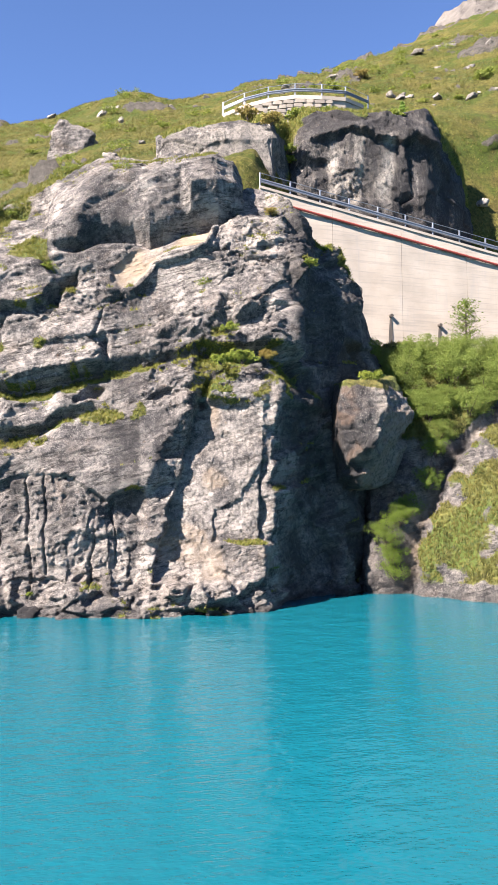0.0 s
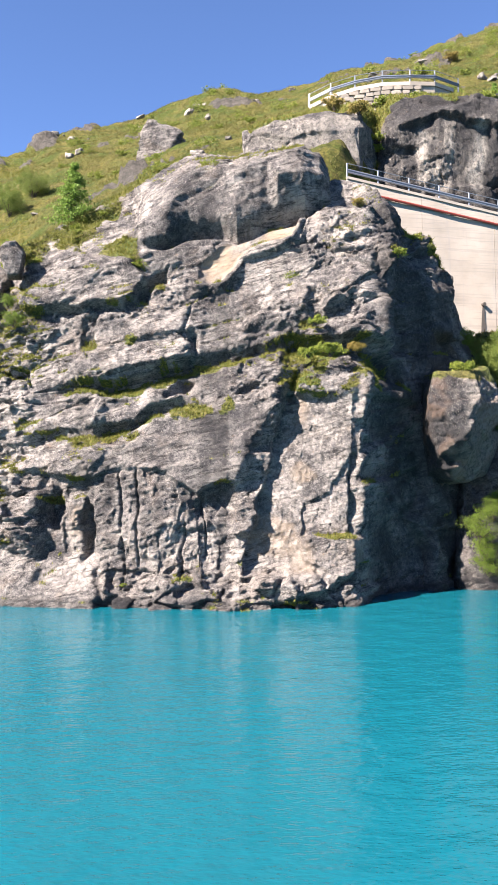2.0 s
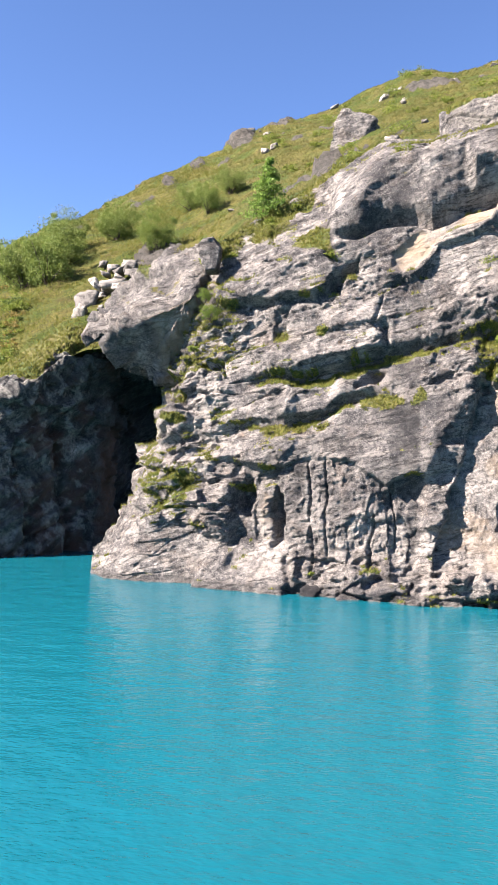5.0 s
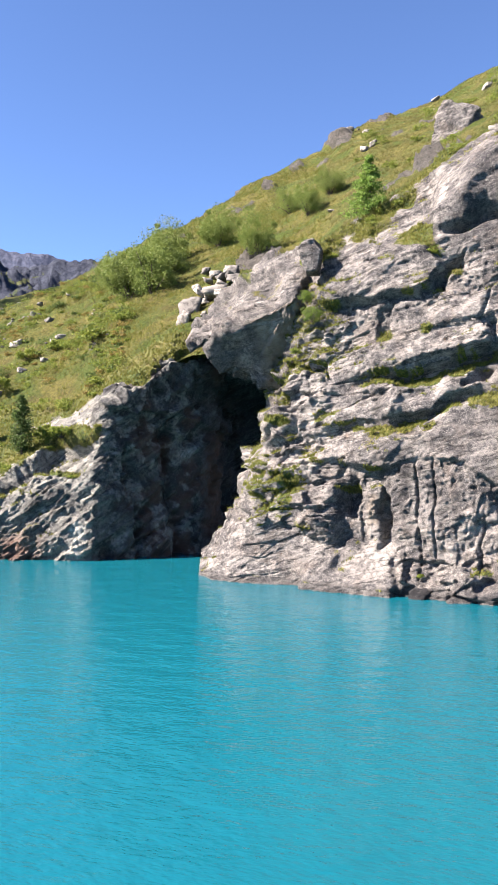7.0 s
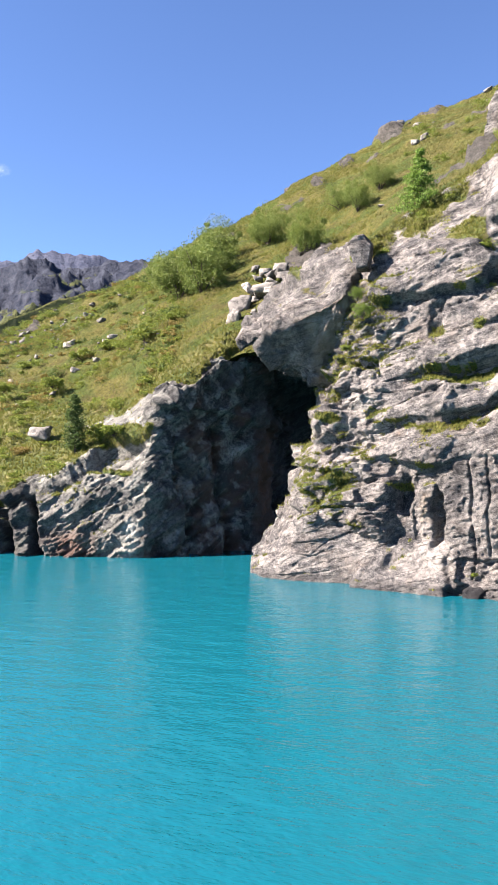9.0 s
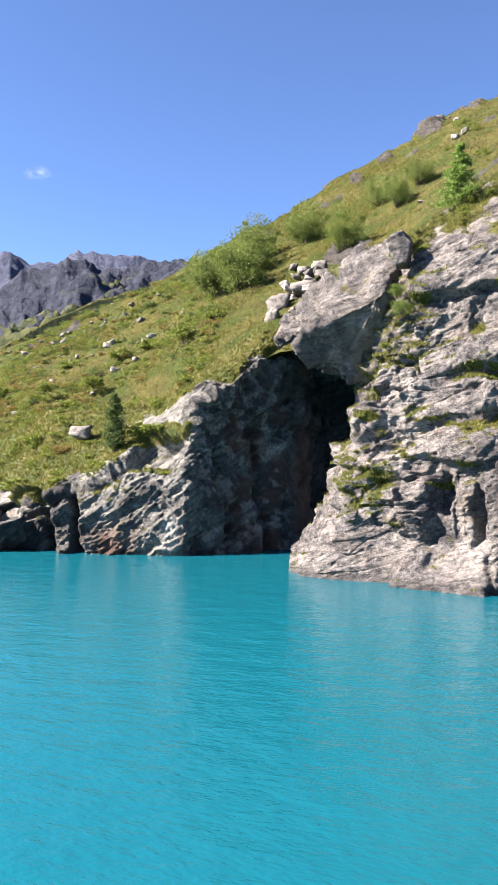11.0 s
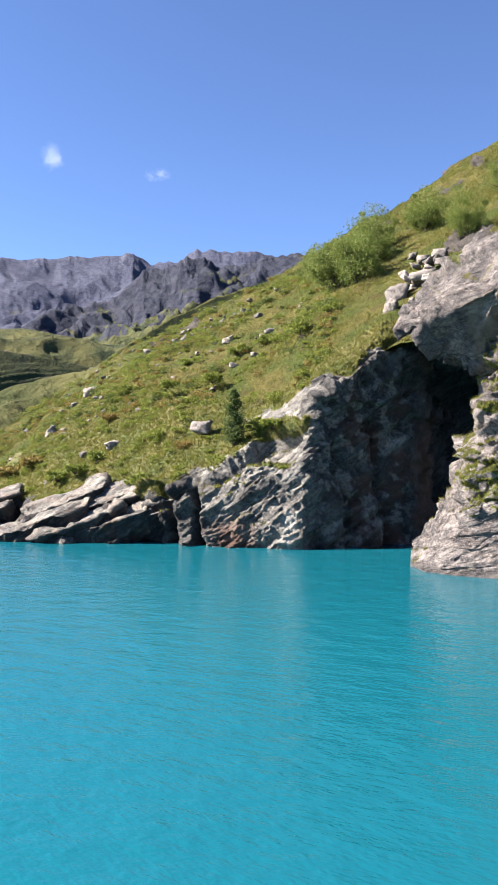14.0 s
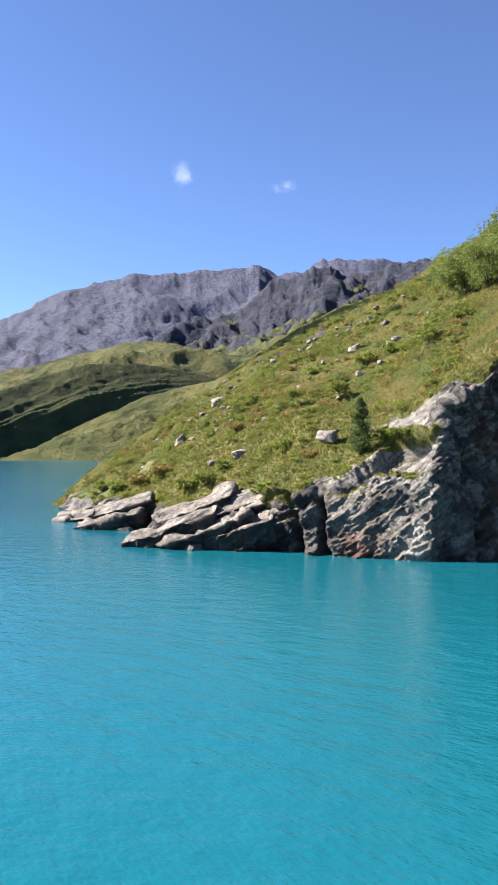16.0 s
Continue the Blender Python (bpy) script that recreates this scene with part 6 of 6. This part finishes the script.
conifer("birch_tree", 15.6, 57.0, 15.4, 4.6, 1.3, LEAF_BRIGHT, "thin leafy young birch in front of the concrete wall", 74, -0.5, 12, lambda u: 0.35 + 0.65 * math.sin(math.pi * u))


# ---- concrete wall, red pipe and guard rails of the lower road ----
ROAD_A, ROAD_B = Vector((0.6, 56.25, 27.95)), Vector((27.5, 64.35, 23.4))
WALL_ALONG = ROAD_B - ROAD_A
WALL_TURN = math.atan2(WALL_ALONG.y, WALL_ALONG.x)
WALL_LEN = math.hypot(WALL_ALONG.x, WALL_ALONG.y)
WALL_FALL = WALL_ALONG.z / WALL_LEN


def wall_pose(s, up=0.0, out=0.0):
    """A place on the wall's line: s metres along, up from its top, out towards the lake."""
    d = Vector((math.cos(WALL_TURN), math.sin(WALL_TURN), 0))
    q = ROAD_A + d * s + Vector((d.y, -d.x, 0)) * out + Vector((0, 0, WALL_FALL * s + up))
    return Matrix.Translation(q) @ Matrix.Rotation(WALL_TURN, 4, "Z")


def retaining_wall():
    wall = new("retaining_wall")
    edges = np.linspace(0, WALL_LEN, 6)
    for a, b in zip(edges, edges[1:]):
        bm = bmesh.new()
        rows = 16
        grid = {}
        for i, s in enumerate(np.linspace(a + 0.012, b - 0.012, 9)):
            for k in range(rows + 1):
                drop = -13.5 * k / rows
                for side, out in ((0, 0.02 * math.sin(s * 1.3) + 0.012 * (k % 3) + 0.045 * (-drop)), (1, -0.6)):
                    grid[i, k, side] = bm.verts.new(wall_pose(s, drop, out).translation)
        for i in range(8):
            for k in range(rows):
                bm.faces.new((grid[i, k, 0], grid[i, k + 1, 0], grid[i + 1, k + 1, 0], grid[i + 1, k, 0]))
                bm.faces.new((grid[i, k, 1], grid[i + 1, k, 1], grid[i + 1, k + 1, 1], grid[i, k + 1, 1]))
            bm.faces.new((grid[i, 0, 0], grid[i + 1, 0, 0], grid[i + 1, 0, 1], grid[i, 0, 1]))
        for i in (0, 8):
            for k in range(rows):
                q = (grid[i, k, 0], grid[i, k, 1], grid[i, k + 1, 1], grid[i, k + 1, 0])
                bm.faces.new(q if i == 0 else q[::-1])
        part("wall_panel", bm, CONCRETE, wall)
    for s, up in ((10.2, -7.2), (14.3, -7.0)):
        bm = bmesh.new()
        widths = (0.06, 0.13, 0.18, 0.22, 0.26, 0.30)
        vs = [(bm.verts.new(wall_pose(s - w, up - 0.75 * i, 0.075 + 0.045 * (-up + 0.75 * i)).translation), bm.verts.new(wall_pose(s + w * 0.9, up - 0.75 * i, 0.075 + 0.045 * (-up + 0.75 * i)).translation)) for i, w in enumerate(widths)]
        for (a, b), (c, d) in zip(vs, vs[1:]):
            bm.faces.new((a, c, d, b))
        part("damp_stain", bm, DAMP, wall, "dark damp run below a drain")
        bm = tube_bm([wall_pose(s, up + 0.1, 0.1).translation, wall_pose(s, up + 0.06, 0.62).translation], 0.14, 10)
        part("drain_spout", bm, DAMP, wall, "dark round drain outlet")
    bm = bmesh.new()
    q = [bm.verts.new(wall_pose(s, 0.03, out).translation) for s, out in ((0, 0.10), (WALL_LEN, 0.10), (WALL_LEN, -0.65), (0, -0.65))]
    low = [bm.verts.new(wall_pose(s, -0.16, out).translation) for s, out in ((0, 0.10), (WALL_LEN, 0.10), (WALL_LEN, -0.65), (0, -0.65))]
    bm.faces.new(q)
    for i in range(4):
        bm.faces.new((q[i], low[i], low[(i + 1) % 4], q[(i + 1) % 4]))
    part("coping", bm, CONCRETE, wall)
    tagged(wall, "tall pale board-marked concrete retaining wall with damp drain streaks", "wall", kind="structure")


retaining_wall()
bm = tube_bm([wall_pose(s, -0.95, 0.20).translation for s in np.linspace(2.0, WALL_LEN, 24)], 0.10, 8)
pipe = new("red_pipe")
part("pipe", bm, RED, pipe)
bm = bmesh.new()
for s in np.arange(3.0, WALL_LEN, 2.4):
    box_bm((0.05, 0.22, 0.24), (0, 0, 0), 0.0, bm)
    bmesh.ops.transform(bm, matrix=wall_pose(s, -0.95, 0.12), verts=bm.verts[-8:])
part("bracket", bm, STEEL, pipe)
tagged(pipe, "weathered red pipe running along the concrete wall", "pipe")


def beam_bm(places):
    """A W-shaped guard beam swept along places (point, outward)."""
    prof = [(0.02, -0.155), (0.085, -0.10), (0.085, -0.06), (0.02, -0.02), (0.02, 0.02), (0.085, 0.06), (0.085, 0.10), (0.02, 0.155)]
    prof += [(o - 0.012, u) for o, u in reversed(prof)]
    bm = bmesh.new()
    rings = [[bm.verts.new(p + out * o + Vector((0, 0, u))) for o, u in prof] for p, out in places]
    k = len(prof)
    for a, b in zip(rings, rings[1:]):
        for i in range(k):
            bm.faces.new((a[i], a[(i + 1) % k], b[(i + 1) % k], b[i]))
    return bm


def guard_rail(name, stations, label):
    """stations: ground point and outward direction of each post."""
    rail = new(name)
    for p, out in stations:
        turn = math.atan2(out.y, out.x)
        bm = box_bm((0.10, 0.11, 1.15), (0, 0, 0.50), 0.012)
        bmesh.ops.transform(bm, matrix=Matrix.Translation(p) @ Matrix.Rotation(turn, 4, "Z"), verts=bm.verts)
        part("post", bm, STEEL, rail)
    part("guard_beam", beam_bm([(p + Vector((0, 0, 0.50)) + out * 0.05, out) for p, out in stations]), STEEL, rail, "corrugated galvanised guard beam")
    part("hand_rail", tube_bm([p + Vector((0, 0, 1.06)) for p, out in stations], 0.026, 6), STEEL, rail)
    return tagged(rail, label, "guard rail", "guard rails")


d = Vector((math.cos(WALL_TURN), math.sin(WALL_TURN), 0))
guard_rail("guard_rail", [(wall_pose(s, 0.02, -0.25).translation, Vector((d.y, -d.x, 0))) for s in np.arange(0.1, WALL_LEN, 2.33)], "grey galvanised guard rail with hand rail along the lower road")
bm = bmesh.new()
q = [bm.verts.new(wall_pose(s, -0.12, out).translation) for s, out in ((0, -0.6), (WALL_LEN, -0.6), (WALL_LEN, -4.8), (0, -4.8))]
bm.faces.new(q)
ext = bmesh.ops.extrude_face_region(bm, geom=bm.faces[:])
bmesh.ops.translate(bm, vec=(0, 0, -0.5), verts=[v for v in ext["geom"] if isinstance(v, bmesh.types.BMVert)])
me = bpy.data.meshes.new("road")
bm.to_mesh(me)
me.materials.append(CONCRETE)
tagged(new("road", me), "narrow pale service road behind the concrete wall", "road", kind="structure")

# ---- upper road bend with its stone wall ----
BEND = [Vector(q) for q in ((-2.45, 66.6, 37.85), (-0.64, 66.0, 38.4), (1.37, 65.8, 38.85), (3.63, 65.8, 39.15), (5.9, 66.0, 39.2), (8.0, 66.8, 39.45), (10.2, 68.6, 39.5))]


def bend_wall():
    wall = new("stone_wall")
    fine = []
    for a, b in zip(BEND, BEND[1:]):
        fine += [a.lerp(b, u) for u in np.linspace(0, 1, 6)[:-1]]
    bm = bmesh.new()
    rows = []
    for p in fine:
        rows.append([bm.verts.new(p + Vector((0, o, u))) for o, u in ((-0.14, 0.02), (-0.14, -0.30), (0.4, -0.30), (0.4, 0.02))])
    for a, b in zip(rows, rows[1:]):
        for i in range(4):
            bm.faces.new((a[i], a[(i + 1) % 4], b[(i + 1) % 4], b[i]))
    part("coping", bm, CONCRETE, wall, "pale concrete band on top of the stonework")
    core = bmesh.new()
    rows = [[core.verts.new(p + Vector((0, o, u))) for o, u in ((-0.02, -0.30), (-0.02, -2.6), (0.3, -2.6), (0.3, -0.30))] for p in fine]
    for a, b in zip(rows, rows[1:]):
        for i in range(4):
            core.faces.new((a[i], a[(i + 1) % 4], b[(i + 1) % 4], b[i]))
    part("mortar", core, CONCRETE, wall)
    shapes = []
    for i in range(6):
        sb_ = box_bm((1, 1, 1), (0, 0, 0), 0.12)
        for v in sb_.verts:
            v.co += Vector(rng.uniform(-0.06, 0.06, 3))
        me = bpy.data.meshes.new("stone")
        sb_.to_mesh(me)
        sb_.free()
        me.materials.append(STONE)
        shapes.append(me)
    for row in range(4):
        s = 3.0 + 0.3 * (row % 2)
        while s < 9.2 - 0.5 * row:
            w = float(rng.uniform(0.45, 0.95))
            u = (s + w / 2) / 2.12
            i = min(int(u), len(BEND) - 2)
            p = BEND[i].lerp(BEND[i + 1], u - i)
            h = 0.36
            ob = new("stone", shapes[int(rng.integers(6))])
            ob.parent = wall
            ob.matrix_local = Matrix.Translation(p + Vector((0, -0.08, -0.50 - h * row))) @ Matrix.Diagonal((w - 0.04, 0.22, h - 0.04, 1))
            s += w
    tagged(wall, "dry stone wall with a pale concrete top under the upper road", "wall", kind="structure")


bend_wall()
guard_rail("guard_rail", [(p + Vector((0, 0.05, 0.0)), Vector((0.15 * (i - 2.5), -1, 0)).normalized()) for i, p in enumerate(BEND)], "grey galvanised guard rail round the bend of the upper road")

# ---- two small clouds far beyond the mountains ----
m = Mat("cloud", 1.0, 0.0)
uv = m.t.nodes.new("ShaderNodeTexCoord").outputs["UV"]
middle = m.node("ShaderNodeMapping", Vector=uv)
middle.inputs["Location"].default_value = (-1.0, -1.0, 0)
middle.inputs["Scale"].default_value = (2.0, 2.0, 1)
ball = m.t.nodes.new("ShaderNodeTexGradient")
ball.gradient_type = "SPHERICAL"
m.t.links.new(middle.outputs[0], ball.inputs[0])
fluff = m.ramp(m.noise(0.022, 5, 0.58), (0.36, 0.0), (0.66, 1.0))
dense = m.ramp(m.math("MULTIPLY", ball.outputs["Fac"], m.math("ADD", fluff, 0.15)), (0.12, 0.0), (0.70, 0.10))
white = m.node("ShaderNodeBsdfTranslucent", Color=(0.95, 0.95, 0.97, 1))
both = m.node("ShaderNodeAddShader")
m.finish((0.95, 0.95, 0.97))
m.t.links.new(m.b.outputs[0], both.inputs[0])
m.t.links.new(white.outputs[0], both.inputs[1])
clear = m.node("ShaderNodeBsdfTransparent")
blend = m.node("ShaderNodeMixShader", Fac=dense)
m.t.links.new(clear.outputs[0], blend.inputs[1])
m.t.links.new(both.outputs[0], blend.inputs[2])
m.t.links.new(blend.outputs[0], m.t.nodes["Material Output"].inputs[0])
for x, y, z, w, h in ((-2498, 1662, 1060, 62, 66), (-2264, 1968, 1017, 66, 34)):
    bm = bmesh.new()
    bmesh.ops.create_grid(bm, x_segments=24, y_segments=24, size=1.0, calc_uvs=False)
    layer = bm.loops.layers.uv.new("UVMap")
    for face in bm.faces:
        for loop in face.loops:
            loop[layer].uv = ((loop.vert.co.x + 1) / 2, (loop.vert.co.y + 1) / 2)
    for v in bm.verts:
        v.co = Vector((v.co.x * w, v.co.y * h, 14 * math.cos(v.co.x * 1.5) * math.cos(v.co.y * 1.5)))
    me = bpy.data.meshes.new("cloud")
    bm.to_mesh(me)
    bm.free()
    me.materials.append(m.m)
    ob = tagged(new("cloud", me), "small thin white cloud in a clear sky", "cloud", kind="structure")
    ob.matrix_world = look((x, y, z), (2 * x, 2 * y, 2 * z)) @ pose(0, 0, 0, 0, 0, 0)
